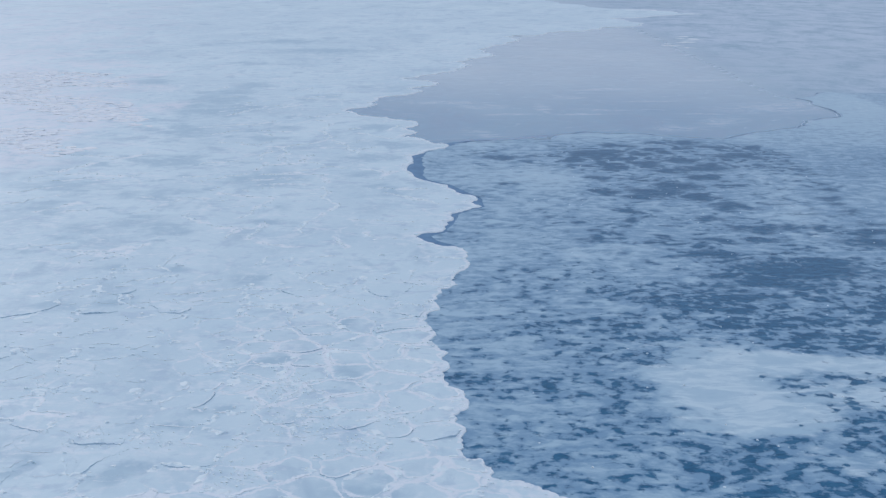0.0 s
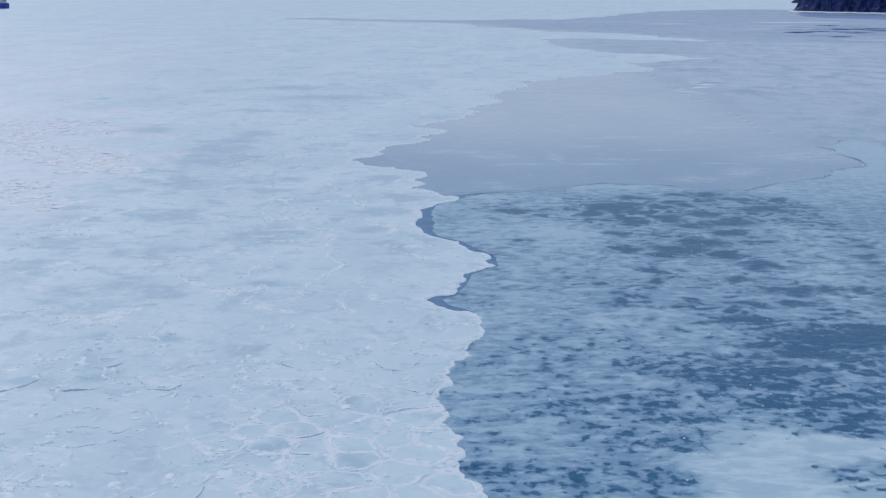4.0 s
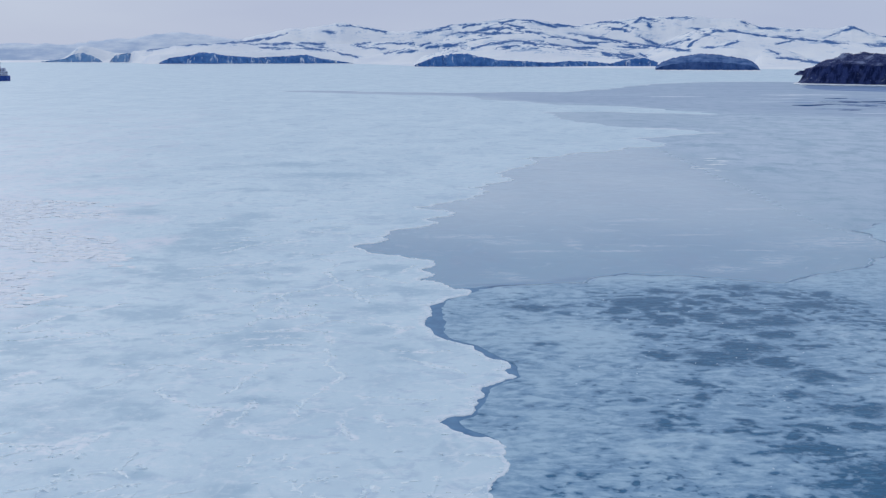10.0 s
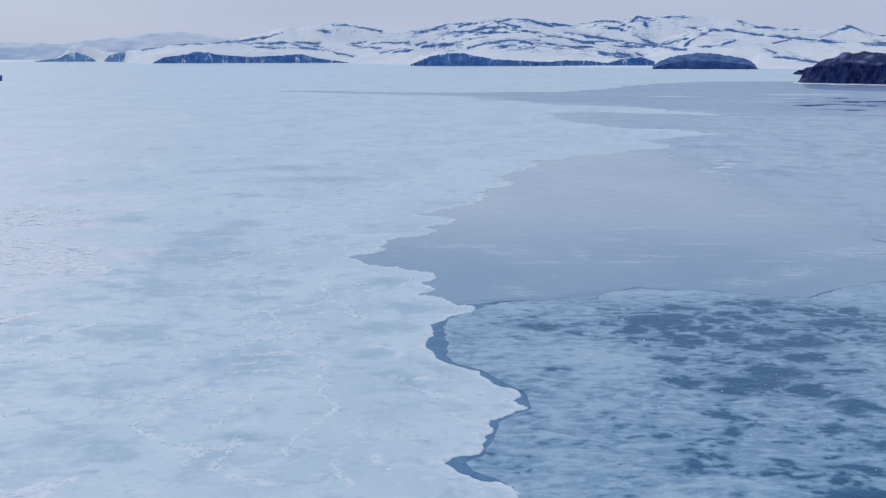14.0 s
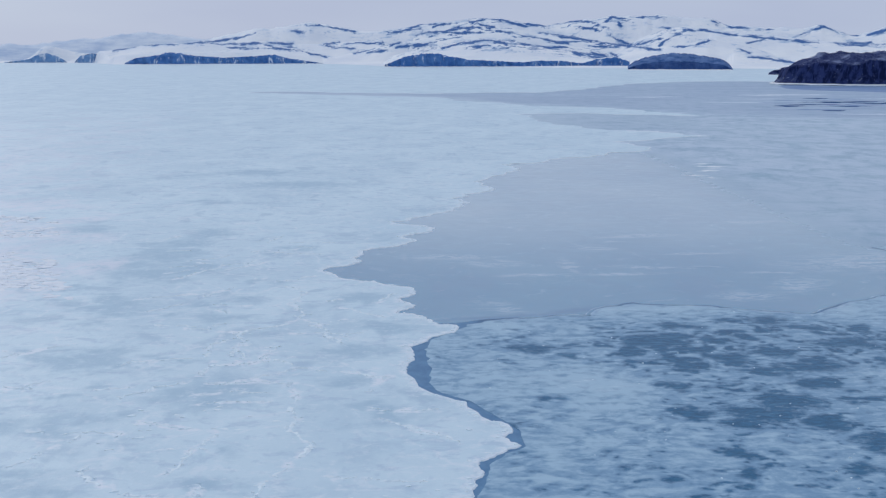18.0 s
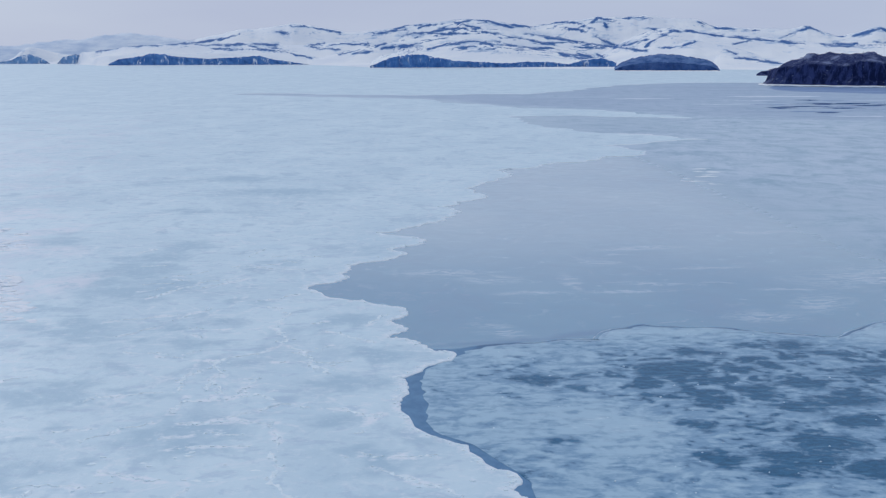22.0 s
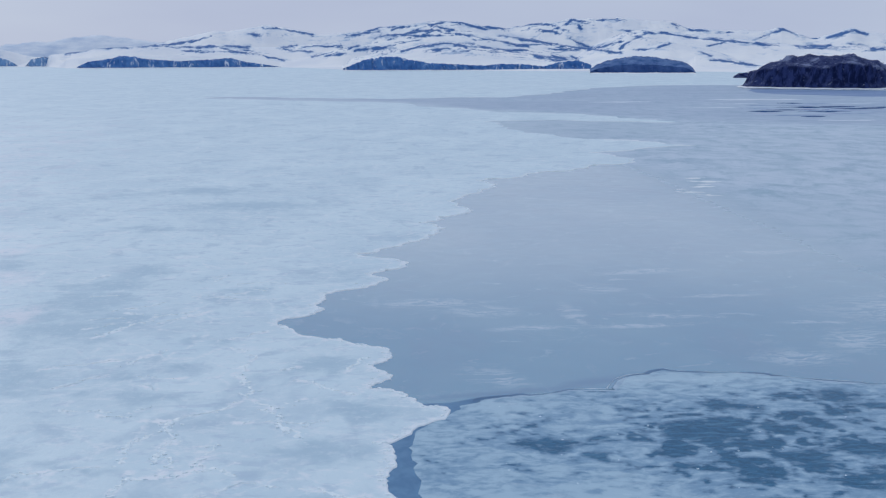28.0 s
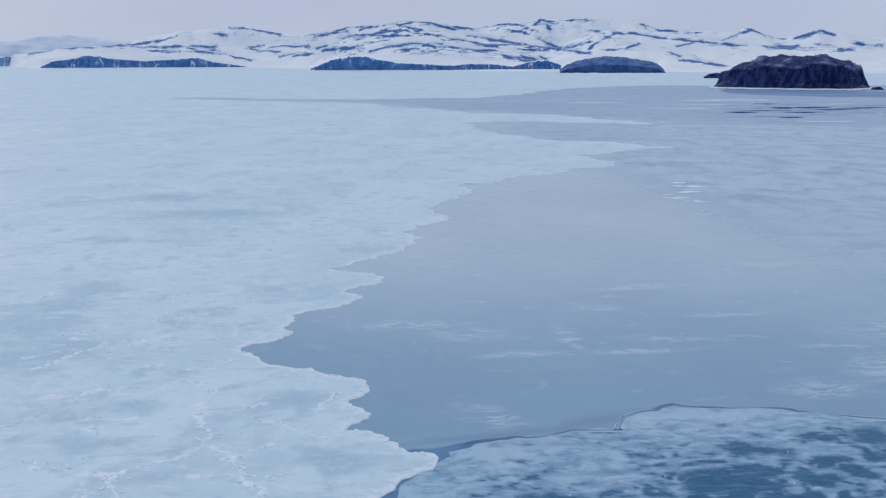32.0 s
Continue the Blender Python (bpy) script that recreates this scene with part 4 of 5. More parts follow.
for c in floes:
    for a, b in zip(c, c[1:] + c[:1]):
        key = (round(a[0] + b[0], 1), round(a[1] + b[1], 1))
        if key not in met and math.hypot(b[0] - a[0], b[1] - a[1]) > 0.8:
            met.add(key)
            ridge_strip(verts, faces, roughen([a, b], 3, 0.2, len(met)), rng.uniform(0.22, 0.55), rng.uniform(0.07, 0.16), rng.uniform(0.25, 0.62) + 0.3 * (1 - float(rimmed(*a))), len(met))
me = bpy.data.meshes.new("pressure_ridges")
me.from_pydata(verts, [], faces)
me.materials.append(RIDGE_ICE)
tagged(new("pressure_ridges", me), "low white ridges of broken ice between frozen floes", "pressure ridge", kind="stuff")


def ice_plate(cell, seed):
    """A floe frozen into the sheet, its rim pushed up here and there over its neighbours."""
    r = random.Random(seed)
    ring = [Vector(p) for p in cell]
    ring = [p for a, b in zip(ring, ring[1:] + ring[:1]) for p in (a, (a + b) / 2 + Vector((b.y - a.y, a.x - b.x)) * r.uniform(-0.16, 0.16))]
    for _ in range(2):
        ring = [a + (b - a) * f for a, b in zip(ring, ring[1:] + ring[:1]) for f in (0.24, 0.76)]
    ring = [Vector(p) for p in roughen([(p.x, p.y) for p in ring], 1, 0.30, seed, True)]
    mid_ = sum(ring, Vector((0, 0))) / len(ring)
    size = sum((p - mid_).length for p in ring) / len(ring)
    shrink = 1 - r.uniform(0.10, 0.34) / size
    ring = [mid_ + (p - mid_) * shrink for p in ring]
    for _ in range(8):
        out = [not on_ice(p.x + 0.35, p.y) for p in ring]
        if not any(out):
            break
        ring = [mid_ + (p - mid_) * 0.88 if o else p for p, o in zip(ring, out)]
    n = len(ring)
    seen = float(rimmed(mid_.x, mid_.y))
    a_, b_ = r.uniform(0, 6.3), r.uniform(0, 6.3)
    lean, toward = (r.uniform(0.05, 0.13) if r.random() < 0.22 else 0.0), r.gauss(-1.57, 0.9)
    verts, faces, frost = [], [], []
    for level in range(5):
        for k, p in enumerate(ring):
            w = 2 * math.pi * k / n
            high = max(0.008, 0.045 * math.sin(2 * w + a_) + 0.03 * math.sin(5 * w + b_) + 0.02 * r.uniform(-1, 1))
            d = (p - mid_).length
            tip = lean * max(0.0, math.cos(math.atan2(p.y - mid_.y, p.x - mid_.x) - toward)) ** 2
            inward = (0.0, 0.0, 0.22, 0.50, 1.0)[level] * (1 + 0.4 * math.sin(3 * w + b_))
            f = max(0.25, 1 - inward / max(d, 0.1))
            z = (-0.13, high + tip, high * 0.55 + tip * 0.9, 0.012 + tip * 0.6, 0.008 + tip * 0.25)[level]
            verts.append((*((p - mid_) * f), z))
            frost.append((0.3, 1.0, 0.75, 0.25, 0.0)[level] * (0.62 + 11.0 * high + 2.0 * tip) * seen)
    verts.append((0, 0, 0.006))
    frost.append(0.0)
    for level in range(4):
        for k in range(n):
            q = (k + 1) % n
            faces.append((level * n + k, level * n + q, (level + 1) * n + q, (level + 1) * n + k))
    faces += [(4 * n + k, 4 * n + (k + 1) % n, 5 * n) for k in range(n)]
    me = bpy.data.meshes.new("ice_plate")
    me.from_pydata(verts, [], faces)
    me.materials.append(FAST_ICE)
    # leaning plates take the edge colour with painted shadow
    me.materials.append(EDGE_ICE if lean == 0 else SHADED_EDGE)
    me.polygons.foreach_set("material_index", np.array([1] * n + [0] * (len(faces) - n), np.int32))
    at = np.array(verts)
    rubbly = ovals(at[:, 0] + mid_.x, at[:, 1] + mid_.y, [(x, y, 1.3 * w, 1.5 * w) for x, y, w, _ in GROUND_UP]) * 0.5
    me.attributes.new("frost", "FLOAT", "POINT").data.foreach_set("value", np.maximum(np.array(frost), rubbly).astype(np.float32))
    me.attributes.new("smudge", "FLOAT", "POINT").data.foreach_set("value", smudge_field(at[:, 0] + mid_.x, at[:, 1] + mid_.y).astype(np.float32))
    ob = new("ice_plate", me)
    ob.location = (mid_.x, mid_.y, 0.15)
    ob.parent = fast_ice
    return ob


for k, cell in enumerate(floes):
    ice_plate(cell, 500 + k)

# white rubble where floes have ground together, and stray tilted slabs
verts, faces = [], []
for x, y, wide, count in GROUND_UP:
    for _ in range(count):
        px, py = x + rng.gauss(0, wide), y + rng.gauss(0, wide * 1.3)
        if on_ice(px + 0.4, py):
            crumb(verts, faces, px, py, rng.uniform(0.05, 0.17), 0.6, 0.15)
for _ in range(360):
    px, py = rng.uniform(-50, 8), rng.uniform(90, 190)
    if float(fbm(px / 14, py / 14, 85, 3)) > 0.02 and on_ice(px + 1.4, py):
        tilted_slab(verts, faces, px, py, rng.uniform(0.2, 0.55), rng.gauss(0, 0.35), rng.uniform(0.03, 0.12), 0.15)
me = bpy.data.meshes.new("ice_rubble")
me.from_pydata(verts, [], faces)
me.materials.append(RIDGE_ICE)
tagged(new("ice_rubble", me), "white crumbs and tilted slabs between frozen floes", "ice rubble", kind="stuff")


def joined_rubble(name, count, box, size, seed, label, category, material, where, z, tall=0.5, clump=None):
    """Uncountable broken bits, one object."""
    r = random.Random(seed)
    xs = np.array([r.uniform(box[0], box[1]) for _ in range(count)])
    ys = np.array([r.uniform(box[2], box[3]) for _ in range(count)])
    ok = inside(xs, ys, where)
    if clump:
        ok &= fbm(xs / clump, ys / clump, seed, 3) > 0.0
    verts, faces = [], []
    for x, y in zip(xs[ok], ys[ok]):
        k, turn, base = size * r.uniform(0.4, 1.6), r.uniform(0, 6.3), len(verts)
        n = 5
        for ring, (wide, up) in enumerate(((1.0, 0.0), (0.75, tall * r.uniform(0.4, 1.2)))):
            for q in range(n):
                a = turn + 2 * math.pi * q / n
                verts.append((x + math.cos(a) * k * wide * r.uniform(0.7, 1.3), y + math.sin(a) * k * wide * r.uniform(0.5, 1.0), z + up * k))
        faces.append(tuple(range(base + n, base + 2 * n)))
        faces += [(base + q, base + (q + 1) % n, base + n + (q + 1) % n, base + n + q) for q in range(n)]
    me = bpy.data.meshes.new(name)
    me.from_pydata(verts, [], faces)
    me.materials.append(material)
    return tagged(new(name, me), label, category, kind="stuff")


pink_field = [(-165, 205), (-80, 210), (-66, 238), (-62, 255), (-76, 290), (-96, 370), (-165, 390)]
joined_rubble("ice_rubble", 5200, (-160, -60, 205, 385), 1.1, 21, "field of pinkish-white broken ice slabs", "ice rubble", PINK_ICE, pink_field, 0.145, 0.13, 24)

# crumbs of white ice along the broken edge
verts, faces, seeds_ = [], [], []
near_rim = [p for p in edge_line if 45 < p[1] < 600]
for (ax, ay), (bx, by) in zip(near_rim, near_rim[1:]):
    for _ in range(int(math.hypot(bx - ax, by - ay) * 2.6)):
        t_, k = rng.random(), rng.uniform(0.06, 0.30) * (1 + ay / 500)
        x, y = ax + (bx - ax) * t_ - abs(rng.gauss(0, 0.5)) - 0.1, ay + (by - ay) * t_ + rng.gauss(0, 0.2)
        seeds_.append((x, y, k))
for x, y, k in seeds_:
    if on_ice(x + k * 1.3, y):
        crumb(verts, faces, x, y, k, 0.35, 0.146)
me = bpy.data.meshes.new("edge_rim")
me.from_pydata(verts, [], faces)
me.materials.append(RIDGE_ICE)
tagged(new("edge_rim", me), "crumbs of white ice along the floe edge", "ice rim", kind="stuff")

# ---- the far land ----
SHORE = ([-26, -17.5, -14, -13, -12.5, -4, -2.5, -1.2, 4.9, 9.6, 14, 16, 26], [4350, 4120, 4020, 3640, 3590, 3590, 3380, 3100, 2890, 2790, 2760, 2700, 2650])
SKYLINE = ([-14, -10.2, -9, -7.7, -6.7, -5.7, -4.45, -3.9, -2.6, -1.75, -1.1, 0, 0.9, 1.7, 3.1, 3.8, 4.45, 5.1, 6, 6.7, 7.45, 8.2, 8.8, 9.4, 11.2, 11.9, 12.85, 13.3, 13.8, 14.8, 16.2, 16.9, 17.8, 18.3, 19, 19.9, 20.5, 21.2, 22.5, 26],
           [20, 54, 70, 93, 108, 108, 122, 118, 99, 93, 99, 112, 126, 128, 141, 139, 131, 120, 116, 123, 133, 135, 151, 146, 147, 141, 139, 133, 114, 108, 104, 100, 116, 96, 78, 93, 111, 95, 84, 80])
FIRST_SPUR = ([-0.1, 0.4, 1.7, 3.1, 4.2, 5.1, 6.5, 8.0, 9.5, 10.5], [80, 91, 103, 112, 105, 94, 80, 65, 47, 27])
SECOND_SPUR = ([-2.4, -1.4, -0.6, 0.4, 1.7, 2.9, 4.5, 5.7, 7.0, 8.2, 9.2], [33, 47, 54, 67, 78, 83, 78, 66, 52, 33, 12])
THIRD_SPUR = ([-1.1, 0.2, 1.2, 2.2, 3.1, 4.1, 5.5, 6.7, 8.0, 9.0], [15, 34, 44, 56, 66, 61, 47, 34, 23, 6])
EAST_RIDGE = ([8.7, 9.6, 10.4, 11.3, 12.1, 13.6, 15.3, 16.4, 17.6, 19.9, 23.2, 27], [19, 47, 77, 95, 101, 89, 77, 68, 59, 50, 46, 44])
EAST_SPUR = ([9.7, 10.8, 11.9, 12.9, 13.6, 15.0, 16.0], [5, 33, 47, 63, 53, 38, 14])
SADDLE_SCRUB = ([13.8, 14.1, 14.6, 15.3, 16.0, 17.2, 19.0], [19, 30, 26, 15, 10, 7, 12])
WEST_RIDGE = ([-15.5, -14.5, -13.3, -12.1, -11.8, -11.4, -10.2, -9.2, -8.2, -7.2, -6.4, -5.4, -3.4, -2.1, -1.1], [20, 30, 33, 45, 55, 52, 59, 61, 54, 61, 59, 52, 57, 61, 63])
WEST_SPUR = ([-8.7, -7.9, -6.7, -5.4, -4.4, -3.4, -2.4], [34, 40, 44, 40, 32, 17, 6])
GAP_SPUR = ([-3.7, -3.2, -2.4, -1.6, -0.6, 0.2, 0.9], [11, 19, 29, 39, 50, 52, 37])
POINT_PEAK = ([-16.9, -16.4, -16.1, -15.8, -15.6, -15.1, -14.5, -13.8, -13.3], [5, 15, 40, 54, 52, 42, 29, 24, 11])
TERRACE = ([-14.5, -13.7, -13.1, -12.1, -10.9, -8.4, -5.7, -3.7, -2.1, -1], [0, 13, 23, 25, 31, 37, 31, 15, 6, 0])
# scrub belts on slopes, fitted to the camera's view: bearing and elevation in degrees
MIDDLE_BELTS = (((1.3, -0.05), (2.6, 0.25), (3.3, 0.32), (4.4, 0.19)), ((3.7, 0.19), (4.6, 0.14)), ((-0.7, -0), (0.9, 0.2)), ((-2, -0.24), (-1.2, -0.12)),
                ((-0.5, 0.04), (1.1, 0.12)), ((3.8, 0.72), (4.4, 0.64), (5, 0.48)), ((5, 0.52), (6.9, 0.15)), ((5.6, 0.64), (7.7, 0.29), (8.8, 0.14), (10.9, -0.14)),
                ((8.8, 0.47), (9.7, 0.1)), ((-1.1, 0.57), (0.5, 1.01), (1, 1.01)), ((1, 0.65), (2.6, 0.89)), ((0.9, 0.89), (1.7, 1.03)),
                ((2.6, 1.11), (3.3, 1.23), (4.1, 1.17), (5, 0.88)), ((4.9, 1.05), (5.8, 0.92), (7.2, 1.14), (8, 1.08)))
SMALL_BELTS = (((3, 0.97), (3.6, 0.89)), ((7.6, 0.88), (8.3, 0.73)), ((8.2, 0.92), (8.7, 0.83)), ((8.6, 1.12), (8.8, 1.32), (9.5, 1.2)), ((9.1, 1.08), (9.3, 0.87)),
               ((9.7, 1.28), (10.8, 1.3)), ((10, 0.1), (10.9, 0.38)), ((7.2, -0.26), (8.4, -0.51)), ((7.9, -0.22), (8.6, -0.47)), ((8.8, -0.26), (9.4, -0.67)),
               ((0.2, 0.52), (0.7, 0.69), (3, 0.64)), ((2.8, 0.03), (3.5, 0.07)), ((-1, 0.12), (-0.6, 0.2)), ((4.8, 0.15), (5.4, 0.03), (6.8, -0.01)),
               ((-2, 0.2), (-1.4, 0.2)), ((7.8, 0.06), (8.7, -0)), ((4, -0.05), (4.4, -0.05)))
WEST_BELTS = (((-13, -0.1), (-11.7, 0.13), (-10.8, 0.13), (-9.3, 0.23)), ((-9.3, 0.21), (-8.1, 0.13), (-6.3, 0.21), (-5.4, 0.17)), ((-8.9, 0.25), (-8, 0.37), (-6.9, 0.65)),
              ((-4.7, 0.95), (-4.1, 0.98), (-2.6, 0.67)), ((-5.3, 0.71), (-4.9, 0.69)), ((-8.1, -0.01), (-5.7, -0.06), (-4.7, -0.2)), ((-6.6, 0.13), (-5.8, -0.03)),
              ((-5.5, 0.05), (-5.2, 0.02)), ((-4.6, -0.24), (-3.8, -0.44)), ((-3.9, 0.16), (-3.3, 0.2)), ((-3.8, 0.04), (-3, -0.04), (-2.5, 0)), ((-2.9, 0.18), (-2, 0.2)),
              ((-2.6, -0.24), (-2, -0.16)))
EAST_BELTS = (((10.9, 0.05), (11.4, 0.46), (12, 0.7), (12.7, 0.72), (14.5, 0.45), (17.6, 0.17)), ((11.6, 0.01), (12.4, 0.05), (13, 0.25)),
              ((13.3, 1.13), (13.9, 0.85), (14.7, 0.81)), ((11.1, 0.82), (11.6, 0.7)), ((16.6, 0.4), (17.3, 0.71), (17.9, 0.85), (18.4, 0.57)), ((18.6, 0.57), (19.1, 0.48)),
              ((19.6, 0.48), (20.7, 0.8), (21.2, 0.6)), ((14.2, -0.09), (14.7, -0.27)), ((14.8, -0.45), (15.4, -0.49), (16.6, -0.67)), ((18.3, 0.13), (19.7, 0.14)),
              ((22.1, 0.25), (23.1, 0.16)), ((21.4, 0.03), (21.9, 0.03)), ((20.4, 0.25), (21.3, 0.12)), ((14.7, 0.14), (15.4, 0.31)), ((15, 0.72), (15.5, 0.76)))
bearing = np.linspace(-26, 26, 2000)
distance = np.linspace(2640, 4700, 260)
BB, DD = np.meshgrid(bearing, distance)
LX, LY = polar(BB, DD)
height = np.zeros_like(BB)
scrub = np.zeros_like(BB)
for table, where, front, back, belt in ((SKYLINE, 4420, 460, 200, 0.6), (FIRST_SPUR, 4150, 330, 200, 0.75), (SECOND_SPUR, 3900, 300, 230, 0.7), (THIRD_SPUR, 3600, 420, 250, 0.8),
                                        (EAST_RIDGE, 4100, 560, 220, 1.1), (EAST_SPUR, 3700, 420, 200, 0.55), (SADDLE_SCRUB, 3250, 260, 200, 0.8),
                                        (WEST_RIDGE, 3980, 300, 220, 0.65), (WEST_SPUR, 3780, 200, 180, 0.7), (GAP_SPUR, 3750, 240, 200, 0.75), (POINT_PEAK, 4180, 110, 160, 0.2), (TERRACE, 3660, 120, 260, 0.15)):
    crest = sum(np.interp(BB + d, *table, left=0, right=0) * w for d, w in ((-0.24, 0.1), (-0.12, 0.2), (0, 0.4), (0.12, 0.2), (0.24, 0.1)))
    crest = crest * (1 + 0.05 * fbm(BB * 2.4, DD / 150, where + 7, 4))
    off = DD + 40 * fbm(BB * 0.9, BB * 0, where, 2) - where
    away = np.where(off < 0, -off / front, off / back)
    rise = crest * np.where(away < 1, 0.5 + 0.5 * np.cos(np.pi * np.clip(away, 0, 1)), 0)
    top = rise > height
    # thin lines of scrub lie along the contours
    here = smooth(-0.28, 0.04, fbm(BB * 0.9, off / 160, where + 9, 3))
    fine_lines = 1 - np.abs(fbm(BB * 0.8 + 9, (off - 14 * BB) / 30, where + 13, 5)) * 6.5
    scrub = np.where(top, 0.95 * smooth(0.25, 0.95, fine_lines) * here * belt * np.interp(BB, [-14, -9, -1.5, 0, 8, 10, 26], [0.5, 0.6, 0.8, 1.2, 1.2, 0.7, 0.6]) * smooth(-front * 0.8, -30, off), scrub)
    height = np.maximum(height, rise)
inland = smooth(0, 120, DD - np.interp(BB, *SHORE))
height = height * inland + 3 * inland
relief = fbm(LX / 280 + LY / 600, LY / 260 - LX / 700, 3, 4)
height += relief * 13 * inland * smooth(5, 60, height) * (DD < 4380)
height[DD < np.interp(BB, *SHORE)] = -3
# elevation angle as seen from the eye; the belts are laid out in it
view_elev = np.degrees(np.arctan2(height - 45, DD))
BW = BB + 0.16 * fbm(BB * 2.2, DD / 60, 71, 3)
RW = view_elev + 0.07 * fbm(BB * 2.6, DD / 45, 72, 4) + 0.04 * fbm(BB * 9, DD / 20, 74, 3)
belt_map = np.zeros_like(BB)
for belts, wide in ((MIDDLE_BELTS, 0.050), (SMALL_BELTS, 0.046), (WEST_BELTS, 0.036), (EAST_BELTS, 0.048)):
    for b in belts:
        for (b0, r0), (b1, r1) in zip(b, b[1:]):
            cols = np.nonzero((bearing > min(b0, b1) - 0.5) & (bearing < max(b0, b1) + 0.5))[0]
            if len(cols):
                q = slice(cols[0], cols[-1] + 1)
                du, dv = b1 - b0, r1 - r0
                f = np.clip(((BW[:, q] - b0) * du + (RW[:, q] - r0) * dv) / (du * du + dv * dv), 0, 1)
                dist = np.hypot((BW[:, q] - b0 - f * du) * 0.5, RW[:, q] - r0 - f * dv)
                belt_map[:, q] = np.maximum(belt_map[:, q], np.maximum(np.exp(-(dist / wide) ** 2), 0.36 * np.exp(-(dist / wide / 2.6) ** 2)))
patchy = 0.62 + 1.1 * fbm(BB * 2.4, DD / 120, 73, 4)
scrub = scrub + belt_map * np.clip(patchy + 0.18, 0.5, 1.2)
blobs = fbm(LX / 60, LY / 150, 12, 4)
scrub = scrub + 0.22 * smooth(0.16, 0.42, blobs) * smooth(20, 60, height)
scrub = scrub + 0.26 * smooth(0.0, 0.25, fbm(LX / 24, LY / 70, 51, 4)) * (BB < -12.8) * smooth(8, 30, height)
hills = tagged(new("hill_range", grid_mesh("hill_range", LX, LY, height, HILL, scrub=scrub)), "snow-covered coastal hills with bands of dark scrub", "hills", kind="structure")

# pale mountains far behind, their haze painted into the snow colour
b2 = np.linspace(-40, -5, 420)
d2 = np.linspace(4560, 4790, 10)
B2, D2 = np.meshgrid(b2, d2)
peak = np.interp(B2, [-40, -30, -23.6, -19.2, -17.8, -16.6, -15.5, -13.8, -12.3, -11.6, -11, -9.7, -7.9, -5.7], [70, 60, 51, 59, 63, 55, 67, 80, 96, 104, 92, 80, 60, 20])
Z2 = (peak + 9 * fbm(B2 * 2.2, D2 / 90, 4, 5)) * np.sin(np.pi * 0.55 * (D2 - 4560) / 230) - 1
X2, Y2 = polar(B2, D2)
tagged(new("far_mountains", grid_mesh("far_mountains", X2, Y2, Z2, HAZED_SNOW)), "pale snow mountains with haze painted into their blue-grey", "mountains", kind="structure")


def headland(table, where, depth, face_material, top_material, label, seed, back=0.55, lean=0.5, jag=0.10, shelf=1.0):
    """A cliffed point of land: a steep seaward face and a top that slopes inland."""
    holder = tagged(new("headland"), label, "headland", "cliffed headlands")
    lo, hi = table[0][0], table[0][-1]
    n = max(40, int((hi - lo) * 36))
    b = np.linspace(lo, hi, n)
    crest = np.interp(b, *table) * (1 + jag * fbm(b * 9, b * 0, seed, 4)) + 0.5
    shore = where + 22 * fbm(b * 2.3, b * 0 + 3, seed + 1, 4)
    if isinstance(where, np.ndarray):
        shore = where
    rows_f = np.linspace(0, 1, 9)[:, None]
    gully = fbm(b[None] * 11 + rows_f * 2.5, rows_f * 1.6, seed + 2, 4) * 9 * np.sin(np.pi * rows_f)
    full, crest = crest, crest * shelf
    D = shore[None] + crest[None] * lean * rows_f ** 1.3 + gully
    X, Y = polar(b[None] + 0 * rows_f, D)
    Z = crest[None] * rows_f ** 0.8 - 1.5 * (1 - rows_f)
    part("cliff", grid_mesh("cliff", X, Y, Z, face_material), None, holder, "dark rock face streaked with snow")
    foot_d = shore[None] + np.array([[-9.0], [-5.0], [1.0]]) - 2
    X, Y = polar(b[None] + 0 * foot_d, foot_d)
    part("ice_foot", grid_mesh("ice_foot", X, Y, np.array([[0.1], [1.3], [1.7]]) + 0.6 * fbm(b[None] * 12, foot_d / 9, seed + 8, 3), SNOW), None, holder, "white ice frozen to the shore")
    rows_t = np.linspace(0, 1, 8)[:, None]
    D = shore[None] + crest[None] * lean + depth * rows_t
    X, Y = polar(b[None] + 0 * rows_t, D)
    swell = crest[None] + (full - crest)[None] * np.sin(np.pi / 2 * np.minimum(1, rows_t * 2))
    Z = swell * (1 - (1 - back) * rows_t ** (1.5 if shelf == 1 else 5)) + fbm(X / 30, Y / 30, seed + 5, 3) * 2 * np.sin(np.pi * rows_t)
    part("top", grid_mesh("top", X, Y, Z, top_material), None, holder)
    return holder


def trees_along(holder, table, where, lean, count, seed, tall=5.0, spread=40):
    """Leafless trees and bushes along a cliff top, joined."""
    r = random.Random(seed)
    verts, faces = [], []
    for _ in range(count):
        b = r.uniform(table[0][0], table[0][-1])
        h = float(np.interp(b, *table))
        if h < 7:
            continue
        d = where + h * lean + r.uniform(-4, spread)
        x, y = polar(b, d)
        t_ = tall * r.uniform(0.4, 1.2)
        z = h - 1.5
        base = len(verts)
        for k in range(5):
            a = 2 * math.pi * k / 5
            verts.append((x + math.cos(a) * t_ * 0.35 * r.uniform(0.5, 1.3), y + math.sin(a) * t_ * 0.35, z + t_ * r.uniform(0.15, 0.4)))
        verts += [(x + r.uniform(-0.4, 0.4), y, z + t_), (x, y, z - 1)]
        for k in range(5):
            faces += [(base + k, base + (k + 1) % 5, base + 5), (base + (k + 1) % 5, base + k, base + 6)]
    me = bpy.data.meshes.new("scrub_belt")
    me.from_pydata(verts, [], faces)
    me.materials.append(WOODED)
    tagged(part("scrub_belt", me, None, holder, "dark leafless scrub"), kind="stuff")


